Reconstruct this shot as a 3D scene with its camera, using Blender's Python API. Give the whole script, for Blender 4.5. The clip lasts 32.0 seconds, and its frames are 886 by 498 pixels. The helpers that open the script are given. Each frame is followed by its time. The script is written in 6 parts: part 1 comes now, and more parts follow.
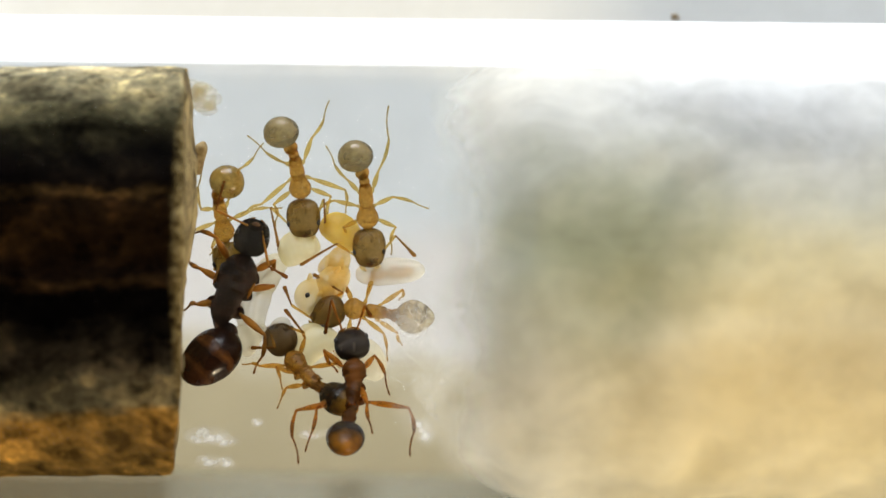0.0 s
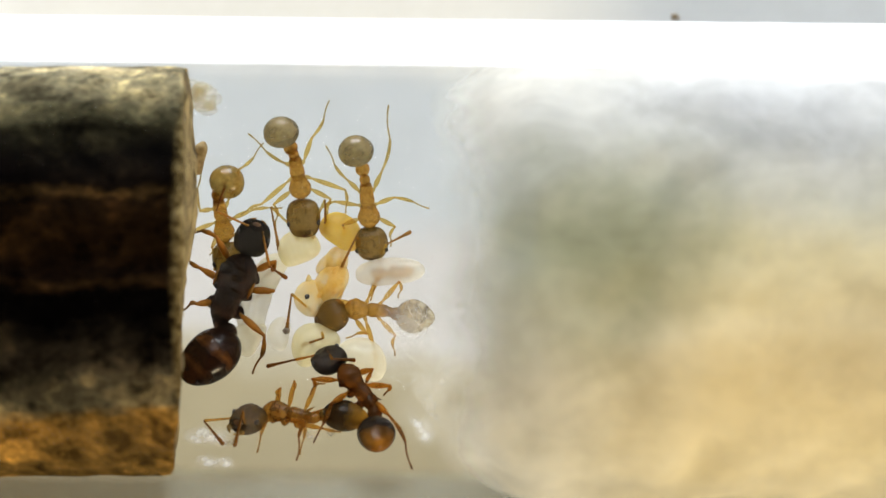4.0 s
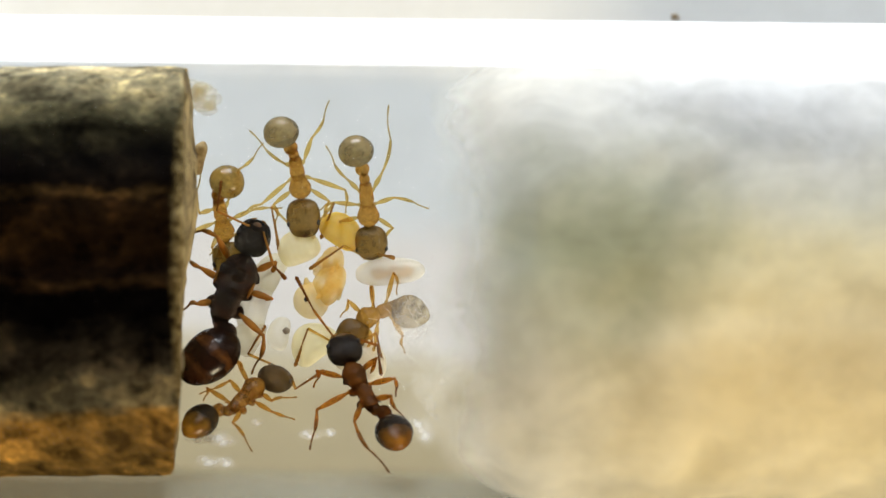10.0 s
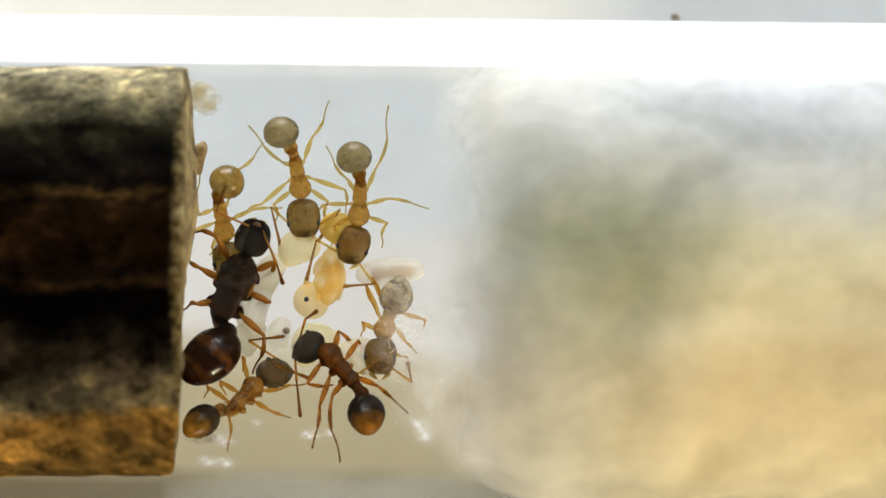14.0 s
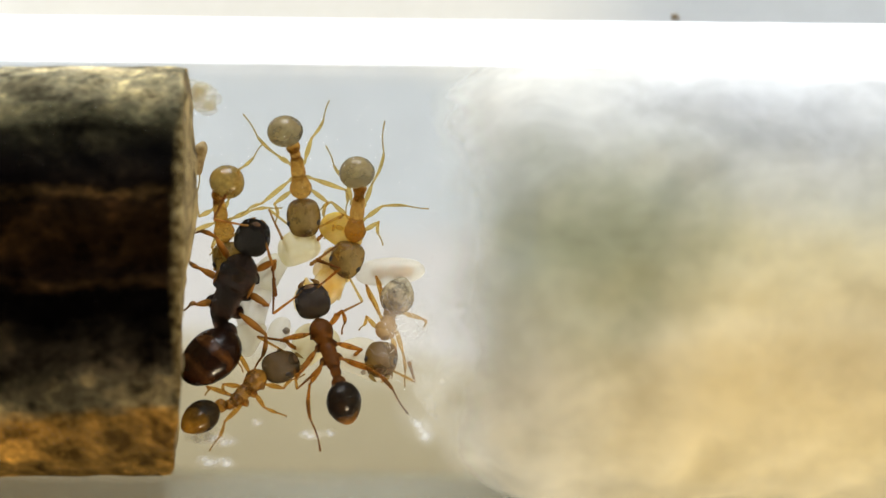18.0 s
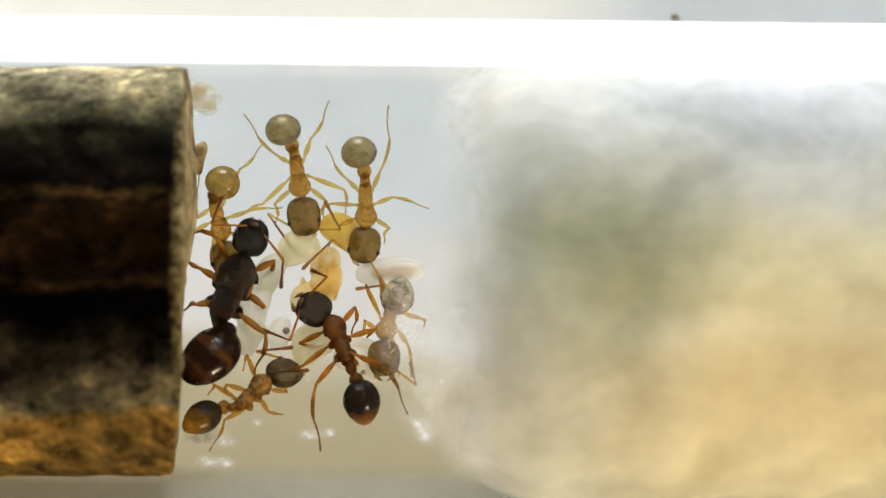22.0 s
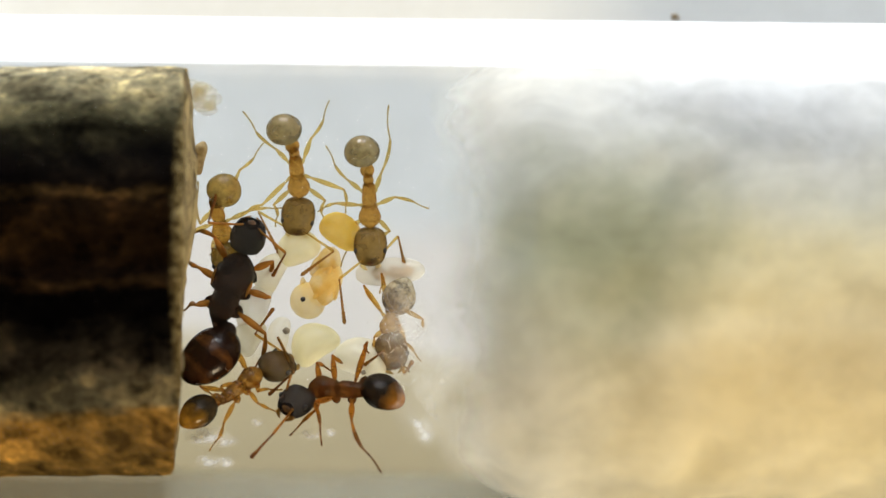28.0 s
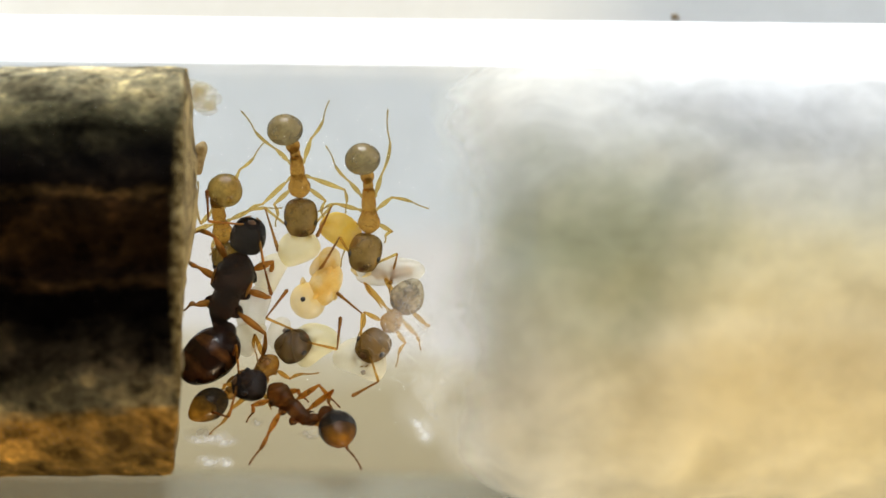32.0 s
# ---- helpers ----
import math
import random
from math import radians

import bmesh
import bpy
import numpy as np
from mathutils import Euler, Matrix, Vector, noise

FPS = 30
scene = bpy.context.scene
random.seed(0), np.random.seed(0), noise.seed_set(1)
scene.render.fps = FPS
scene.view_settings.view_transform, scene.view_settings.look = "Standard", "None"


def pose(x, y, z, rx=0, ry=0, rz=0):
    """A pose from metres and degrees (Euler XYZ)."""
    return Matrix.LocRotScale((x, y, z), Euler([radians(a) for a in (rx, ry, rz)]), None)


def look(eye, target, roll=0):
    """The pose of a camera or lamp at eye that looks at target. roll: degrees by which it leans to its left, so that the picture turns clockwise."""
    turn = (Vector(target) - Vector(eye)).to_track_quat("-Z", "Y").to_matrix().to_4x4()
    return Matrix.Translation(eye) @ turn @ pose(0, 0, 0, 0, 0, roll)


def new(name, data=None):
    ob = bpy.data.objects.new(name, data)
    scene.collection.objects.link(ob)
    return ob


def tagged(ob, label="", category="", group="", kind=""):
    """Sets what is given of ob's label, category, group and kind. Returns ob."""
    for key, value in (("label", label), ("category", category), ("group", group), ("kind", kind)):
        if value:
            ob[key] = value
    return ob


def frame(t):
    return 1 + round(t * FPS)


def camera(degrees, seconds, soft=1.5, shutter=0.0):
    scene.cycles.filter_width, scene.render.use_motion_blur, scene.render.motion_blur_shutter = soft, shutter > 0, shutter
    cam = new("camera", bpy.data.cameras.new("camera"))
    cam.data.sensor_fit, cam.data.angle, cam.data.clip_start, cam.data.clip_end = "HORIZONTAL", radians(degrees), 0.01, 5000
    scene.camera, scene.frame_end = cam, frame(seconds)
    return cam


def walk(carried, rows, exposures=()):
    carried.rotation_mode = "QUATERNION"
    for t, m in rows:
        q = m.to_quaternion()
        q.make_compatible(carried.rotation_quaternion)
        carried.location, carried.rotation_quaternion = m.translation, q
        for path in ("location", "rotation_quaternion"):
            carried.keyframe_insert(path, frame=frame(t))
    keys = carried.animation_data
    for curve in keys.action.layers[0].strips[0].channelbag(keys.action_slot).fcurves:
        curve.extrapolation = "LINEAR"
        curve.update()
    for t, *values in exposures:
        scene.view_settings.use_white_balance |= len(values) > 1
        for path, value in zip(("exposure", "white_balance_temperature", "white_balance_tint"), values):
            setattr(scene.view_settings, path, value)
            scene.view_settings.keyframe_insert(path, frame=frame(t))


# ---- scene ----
# Ants with their brood in a clear test tube that lies on a white desk by a window.
# Millimetres are turned into metres by MM; the tube's axis runs along x.
MM = 0.001
DIST = 0.0889          # camera above the tube's axis
cam = camera(20.0, 32.0, soft=1.45)
walk(cam, [(0.0, pose(0, 0, DIST)), (32.0, pose(0, 0, DIST))])
cam.data.dof.use_dof = True
cam.data.dof.focus_distance = DIST + 6.2 * MM
cam.data.dof.aperture_fstop = 75.0

DESK_DROP = 26.0       # desk below the axis, mm
BORE, SHELL, AXIS_Y = 7.38, 8.90, -0.80     # bore and outer radius, axis offset, in mm

# ---- light ----
world = bpy.data.worlds.new("world")
scene.world = world
world.use_nodes = True
wn = world.node_tree
sky = wn.nodes.new("ShaderNodeTexSky")
sky.sky_type, sky.sun_disc, sky.sun_elevation, sky.sun_rotation = "NISHITA", False, radians(32), 0.0
wn.links.new(sky.outputs[0], wn.nodes["Background"].inputs[0])
wn.nodes["Background"].inputs[1].default_value = 0.08


def area_lamp(name, eye, target, w, h, watts, colour):
    data = bpy.data.lights.new(name, "AREA")
    data.shape, data.size, data.size_y, data.energy, data.color = "RECTANGLE", w, h, watts, colour
    ob = new(name, data)
    ob.matrix_world = look(eye, target)
    return ob


area_lamp("window_light", (0.0, 1.15, 0.64), (0, 0, 0.0), 1.2, 0.8, 25.5, (0.94, 0.97, 1.0))
area_lamp("desk_lamp_light", (0.34, -0.36, 0.26), (0, 0, 0), 0.11, 0.11, 3.3, (1.0, 0.82, 0.55))
scene.view_settings.exposure = 0.0
scene.cycles.transparent_max_bounces = 24      # glass, cuticle and cotton lie in many layers


# ---- materials ----
def node_mat(name):
    m = bpy.data.materials.new(name)
    m.use_nodes = True
    nt = m.node_tree
    nt.nodes.clear()
    out = nt.nodes.new("ShaderNodeOutputMaterial")
    return m, nt, out


def nd(nt, kind, **values):
    n = nt.nodes.new(kind)
    for k, v in values.items():
        n.inputs[k.replace("_", " ")].default_value = v
    return n


def noise_at(nt, scale, detail=4.0, rough=0.6, stretch=(1, 1, 1), space="Object"):
    tc = nt.nodes.new("ShaderNodeTexCoord")
    mp = nt.nodes.new("ShaderNodeMapping")
    mp.inputs["Scale"].default_value = stretch
    nt.links.new(tc.outputs[space], mp.inputs[0])
    n = nd(nt, "ShaderNodeTexNoise", Scale=scale, Detail=detail, Roughness=rough)
    nt.links.new(mp.outputs[0], n.inputs["Vector"])
    return n


def ramp(nt, source, stops):
    r = nt.nodes.new("ShaderNodeValToRGB")
    e = r.color_ramp.elements
    while len(e) < len(stops):
        e.new(0.5)
    for el, (p, c) in zip(e, stops):
        el.position, el.color = p, (*c, 1)
    nt.links.new(source, r.inputs[0])
    return r


def bump(nt, height, strength, distance):
    b = nd(nt, "ShaderNodeBump", Strength=strength, Distance=distance)
    nt.links.new(height, b.inputs["Height"])
    return b


def chitin(name, dark, light, gloss=0.3, clear=0.35, grain=9000, relief=0.3, glow=1.6, see=0.0, spec=0.16, deep=False, depth=0.00006, comb=1.0):
    """Ant cuticle: fine sculpture, gloss, and light that passes through; see: how much shows through it; comb below 1
    draws the sculpture out into ridges, their highlights put into the colour.
    """
    m, nt, out = node_mat(name)
    n = noise_at(nt, grain, 3.0, 0.6, (comb, 1, 1))
    big = noise_at(nt, 1400, 3.0)
    mixv = nt.nodes.new("ShaderNodeMath")
    mixv.operation = "MULTIPLY_ADD"
    nt.links.new(n.outputs[0], mixv.inputs[0])
    mixv.inputs[1].default_value = 0.3 if comb == 1.0 else 0.75
    half = nt.nodes.new("ShaderNodeMath")
    half.operation = "MULTIPLY"
    half.inputs[1].default_value = 0.7 if comb == 1.0 else 0.25
    nt.links.new(big.outputs[0], half.inputs[0])
    nt.links.new(half.outputs[0], mixv.inputs[2])
    c = ramp(nt, mixv.outputs[0], [(0.34, dark), (0.64, light)])
    p = nd(nt, "ShaderNodeBsdfPrincipled", Roughness=gloss)
    p.inputs["Specular IOR Level"].default_value = spec
    b = bump(nt, n.outputs[0], relief, depth)
    nt.links.new(c.outputs[0], p.inputs["Base Color"])
    nt.links.new(b.outputs[0], p.inputs["Normal"])
    pass_light(nt, c.outputs[0], p, out, clear, glow, see, light, deep)
    return m


def tint_of(colour):
    """Colour that the light takes on its way through cuticle of this colour."""
    top = max(colour)
    return tuple(min((v / top) ** 0.6 * 0.87 + 0.01, 1.0) for v in colour)


def pass_light(nt, c, p, out, clear, glow, see=0.0, colour=(1, 1, 1), deep=False):
    """Adds light that shines through, richer in colour than what is reflected."""
    k = nt.nodes.new("ShaderNodeMix")
    k.data_type, k.blend_type, k.clamp_result = "RGBA", "MULTIPLY", True
    k.inputs[0].default_value = 1.0
    k.inputs[7].default_value = (glow, glow, glow * 0.75, 1)
    nt.links.new(c, k.inputs[6])
    t = nt.nodes.new("ShaderNodeBsdfTranslucent")
    nt.links.new(k.outputs[2], t.inputs[0])
    mx = nt.nodes.new("ShaderNodeMixShader")
    mx.inputs[0].default_value = clear
    nt.links.new(p.outputs[0], mx.inputs[1])
    nt.links.new(t.outputs[0], mx.inputs[2])
    if see:
        tr = nt.nodes.new("ShaderNodeBsdfTransparent")
        tr.inputs[0].default_value = (*tint_of(colour), 1)
        veil = nt.nodes.new("ShaderNodeMixShader")
        veil.inputs[0].default_value = see
        nt.links.new(mx.outputs[0], veil.inputs[1])
        through_body = tr
        if deep:
            # thick bodies bend the light, so that their rims darken
            rf = nt.nodes.new("ShaderNodeBsdfRefraction")
            rf.inputs["Color"].default_value = (*tint_of(colour), 1)
            rf.inputs["Roughness"].default_value, rf.inputs["IOR"].default_value = 0.22, 1.48
            through_body = nt.nodes.new("ShaderNodeMixShader")
            through_body.inputs[0].default_value = 0.9
            nt.links.new(tr.outputs[0], through_body.inputs[1])
            nt.links.new(rf.outputs[0], through_body.inputs[2])
        nt.links.new(through_body.outputs[0], veil.inputs[2])
        mx = veil
    nt.links.new(mx.outputs[0], out.inputs[0])


def two_tone(name, front, back, at, width, clear=0.3, gloss=0.2, coat=0.3, stops=None, sheen=0.09, see=0.0, deep=False, ior=1.6, clouds=(2400, 0.62)):
    """Gaster cuticle whose colour changes from its base to its tip (x in mm)."""
    m, nt, out = node_mat(name)
    tc = nt.nodes.new("ShaderNodeTexCoord")
    sep = nt.nodes.new("ShaderNodeSeparateXYZ")
    nt.links.new(tc.outputs["Object"], sep.inputs[0])
    mr = nd(nt, "ShaderNodeMapRange")
    mr.inputs["From Min"].default_value, mr.inputs["From Max"].default_value = (at - width) * MM, (at + width) * MM
    n = noise_at(nt, 1800, 3.0)
    add = nt.nodes.new("ShaderNodeMath")
    add.operation = "MULTIPLY_ADD"
    add.inputs[1].default_value = 0.0006
    nt.links.new(n.outputs[0], add.inputs[0])
    nt.links.new(sep.outputs[0], add.inputs[2])
    nt.links.new(add.outputs[0], mr.inputs[0])
    c = ramp(nt, mr.outputs[0], stops or [(0.0, front), (1.0, back)])
    cloud = noise_at(nt, clouds[0], 5.0, 0.65)
    veins = ramp(nt, cloud.outputs[0], [(0.36, (clouds[1], clouds[1] * 0.97, clouds[1] * 0.92)), (0.60, (1.15, 1.13, 1.1))])
    tint = nt.nodes.new("ShaderNodeMix")
    tint.data_type, tint.blend_type = "RGBA", "MULTIPLY"
    tint.inputs[0].default_value = 1.0
    nt.links.new(c.outputs[0], tint.inputs[6])
    nt.links.new(veins.outputs[0], tint.inputs[7])
    p = nd(nt, "ShaderNodeBsdfPrincipled", Roughness=gloss)
    p.inputs["Specular IOR Level"].default_value = 0.3 if coat > 0.6 else 0.14
    fine = noise_at(nt, 12000, 2.0)
    b = bump(nt, fine.outputs[0], 0.12, 0.00002)
    nt.links.new(b.outputs[0], p.inputs["Normal"])
    nt.links.new(tint.outputs[2], p.inputs["Base Color"])
    p.inputs["Coat Weight"].default_value, p.inputs["Coat Roughness"].default_value, p.inputs["Coat IOR"].default_value = coat, sheen, ior
    pass_light(nt, tint.outputs[2], p, out, clear, 1.6, see, back, deep)
    return m


def waxy(name, dark, light, scale=900, clear=0.5, see=0.0, gloss=0.3):
    """Soft brood skin; see: how much of what lies beneath shows through."""
    m, nt, out = node_mat(name)
    n = noise_at(nt, scale, 4.0)
    c = ramp(nt, n.outputs[0], [(0.32, dark), (0.62, light)])
    p = nd(nt, "ShaderNodeBsdfPrincipled", Roughness=gloss)
    nt.links.new(c.outputs[0], p.inputs["Base Color"])
    p.inputs["Coat Weight"].default_value, p.inputs["Coat Roughness"].default_value = 0.8, 0.08
    b = bump(nt, n.outputs[0], 0.35, 0.00010)
    nt.links.new(b.outputs[0], p.inputs["Normal"])
    t = nt.nodes.new("ShaderNodeBsdfTranslucent")
    nt.links.new(c.outputs[0], t.inputs[0])
    mx = nt.nodes.new("ShaderNodeMixShader")
    mx.inputs[0].default_value = clear
    nt.links.new(p.outputs[0], mx.inputs[1])
    nt.links.new(t.outputs[0], mx.inputs[2])
    last = mx
    if see:
        tr = nt.nodes.new("ShaderNodeBsdfTransparent")
        last = nt.nodes.new("ShaderNodeMixShader")
        last.inputs[0].default_value = see
        nt.links.new(mx.outputs[0], last.inputs[1])
        nt.links.new(tr.outputs[0], last.inputs[2])
    nt.links.new(last.outputs[0], out.inputs[0])
    return m


def clear_glass(name, tint=(0.985, 0.99, 0.99), rough=0.02, gloss=1.0):
    m, nt, out = node_mat(name)
    tr = nt.nodes.new("ShaderNodeBsdfTransparent")
    tr.inputs[0].default_value = (*tint, 1)
    g = nt.nodes.new("ShaderNodeBsdfGlossy")
    g.inputs["Roughness"].default_value = rough
    fr = nd(nt, "ShaderNodeFresnel", IOR=1.35)
    coat = nt.nodes.new("ShaderNodeMath")
    coat.operation = "MULTIPLY"
    coat.inputs[1].default_value = gloss
    nt.links.new(fr.outputs[0], coat.inputs[0])
    mx = nt.nodes.new("ShaderNodeMixShader")
    nt.links.new(coat.outputs[0], mx.inputs[0])
    nt.links.new(tr.outputs[0], mx.inputs[1])
    nt.links.new(g.outputs[0], mx.inputs[2])
    nt.links.new(mx.outputs[0], out.inputs[0])
    return m


def plain(name, dark, light, scale, rough=0.7, relief=0.2, depth=0.0001, detail=5.0, stretch=(1, 1, 1), spec=0.5, span=(0.3, 0.7)):
    m, nt, out = node_mat(name)
    n = noise_at(nt, scale, detail, 0.65, stretch)
    c = ramp(nt, n.outputs[0], [(span[0], dark), (span[1], light)])
    p = nd(nt, "ShaderNodeBsdfPrincipled", Roughness=rough)
    p.inputs["Specular IOR Level"].default_value = spec
    nt.links.new(c.outputs[0], p.inputs["Base Color"])
    b = bump(nt, n.outputs[0], relief, depth)
    nt.links.new(b.outputs[0], p.inputs["Normal"])
    nt.links.new(p.outputs[0], out.inputs[0])
    return m


def bark_mat():
    """Weathered bark in lengthwise bands: pale, black, ochre ridges, grey, orange."""
    m, nt, out = node_mat("banded_bark")
    tc = nt.nodes.new("ShaderNodeTexCoord")
    sep = nt.nodes.new("ShaderNodeSeparateXYZ")
    nt.links.new(tc.outputs["Object"], sep.inputs[0])
    wob = noise_at(nt, 420, 8.0, 0.72, (0.5, 1, 1))
    wadd = nt.nodes.new("ShaderNodeMath")
    wadd.operation = "MULTIPLY_ADD"
    wadd.inputs[1].default_value = 0.0024
    nt.links.new(wob.outputs[0], wadd.inputs[0])
    nt.links.new(sep.outputs[1], wadd.inputs[2])
    mr = nd(nt, "ShaderNodeMapRange")
    mr.inputs["From Min"].default_value, mr.inputs["From Max"].default_value = -0.0064, 0.0088
    skew = nt.nodes.new("ShaderNodeMath")
    skew.operation = "MULTIPLY_ADD"
    skew.inputs[1].default_value = -0.012
    nt.links.new(sep.outputs[0], skew.inputs[0])
    nt.links.new(wadd.outputs[0], skew.inputs[2])
    nt.links.new(skew.outputs[0], mr.inputs[0])
    black, brown = (0.0010, 0.0008, 0.0007), (0.018, 0.010, 0.004)
    band = ramp(nt, mr.outputs[0], [
        (0.0, (0.185, 0.118, 0.034)), (0.175, (0.20, 0.122, 0.033)), (0.205, (0.12, 0.11, 0.073)),
        (0.255, (0.07, 0.063, 0.043)), (0.30, (0.030, 0.025, 0.018)), (0.335, (0.022, 0.018, 0.013)), (0.375, (0.007, 0.006, 0.0045)), (0.41, black), (0.470, black), (0.486, brown), (0.50, (0.005, 0.003, 0.002)),
        (0.55, (0.013, 0.0065, 0.0022)), (0.62, (0.012, 0.006, 0.0022)), (0.66, (0.007, 0.004, 0.002)), (0.675, (0.034, 0.020, 0.007)), (0.692, (0.003, 0.0022, 0.0018)), (0.77, (0.0030, 0.0026, 0.0020)), (0.825, (0.022, 0.020, 0.011)),
        (0.862, (0.09, 0.085, 0.050)), (0.92, (0.25, 0.235, 0.16)), (1.0, (0.40, 0.39, 0.31))])
    blot = noise_at(nt, 950, 9.0, 0.72, (0.85, 1, 0.35))
    shade = ramp(nt, blot.outputs[0], [(0.36, (0.12, 0.11, 0.11)), (0.47, (0.75, 0.73, 0.69)), (0.56, (1.1, 1.06, 1.0)), (0.66, (2.6, 2.35, 1.8))])
    mul = nt.nodes.new("ShaderNodeMix")
    mul.data_type, mul.blend_type = "RGBA", "MULTIPLY"
    mul.inputs[0].default_value = 0.95
    nt.links.new(band.outputs[0], mul.inputs[6])
    nt.links.new(shade.outputs[0], mul.inputs[7])
    grit = noise_at(nt, 3800, 5.0, 0.7, (0.9, 1, 0.4))
    grain = ramp(nt, grit.outputs[0], [(0.36, (0.35, 0.34, 0.33)), (0.52, (1, 1, 1)), (0.66, (2.1, 2.0, 1.7))])
    mulg = nt.nodes.new("ShaderNodeMix")
    mulg.data_type, mulg.blend_type = "RGBA", "MULTIPLY"
    mulg.inputs[0].default_value = 0.45
    nt.links.new(mul.outputs[2], mulg.inputs[6])
    nt.links.new(grain.outputs[0], mulg.inputs[7])
    mul = mulg
    patch = noise_at(nt, 340, 4.0, 0.6, (0.8, 1, 1))
    tone = ramp(nt, patch.outputs[0], [(0.40, (0.42, 0.40, 0.38)), (0.52, (0.95, 0.93, 0.9)), (0.66, (2.1, 1.9, 1.6))])
    mul2 = nt.nodes.new("ShaderNodeMix")
    mul2.data_type, mul2.blend_type = "RGBA", "MULTIPLY"
    mul2.inputs[0].default_value = 0.85
    nt.links.new(mul.outputs[2], mul2.inputs[6])
    nt.links.new(tone.outputs[0], mul2.inputs[7])
    pits = noise_at(nt, 1000, 3.0, 0.55, (0.9, 1, 0.4))
    pit = ramp(nt, pits.outputs[0], [(0.33, (0.40, 0.39, 0.38)), (0.43, (1, 1, 1))])
    mul3 = nt.nodes.new("ShaderNodeMix")
    mul3.data_type, mul3.blend_type = "RGBA", "MULTIPLY"
    mul3.inputs[0].default_value = 1.0
    nt.links.new(mul2.outputs[2], mul3.inputs[6])
    nt.links.new(pit.outputs[0], mul3.inputs[7])
    mul = mul3
    # pale rim at the cut
    rim = nd(nt, "ShaderNodeMapRange")
    rim.inputs["From Min"].default_value, rim.inputs["From Max"].default_value = 0.00035, 0.0009
    rwob = nt.nodes.new("ShaderNodeMath")
    rwob.operation = "MULTIPLY_ADD"
    rwob.inputs[1].default_value = 0.0006
    nt.links.new(blot.outputs[0], rwob.inputs[0])
    nt.links.new(sep.outputs[0], rwob.inputs[2])
    nt.links.new(rwob.outputs[0], rim.inputs[0])
    pale_end = nt.nodes.new("ShaderNodeMix")
    pale_end.data_type = "RGBA"
    nt.links.new(rim.outputs[0], pale_end.inputs[0])
    nt.links.new(mul.outputs[2], pale_end.inputs[6])
    chip = ramp(nt, grit.outputs[0], [(0.38, (0.045, 0.029, 0.010)), (0.50, (0.19, 0.132, 0.048)), (0.62, (0.40, 0.31, 0.14))])
    nt.links.new(chip.outputs[0], pale_end.inputs[7])
    p = nd(nt, "ShaderNodeBsdfPrincipled", Roughness=0.85)
    p.inputs["Specular IOR Level"].default_value = 0.008
    nt.links.new(pale_end.outputs[2], p.inputs["Base Color"])
    b = bump(nt, blot.outputs[0], 0.7, 0.0004)
    nt.links.new(b.outputs[0], p.inputs["Normal"])
    nt.links.new(p.outputs[0], out.inputs[0])
    return m


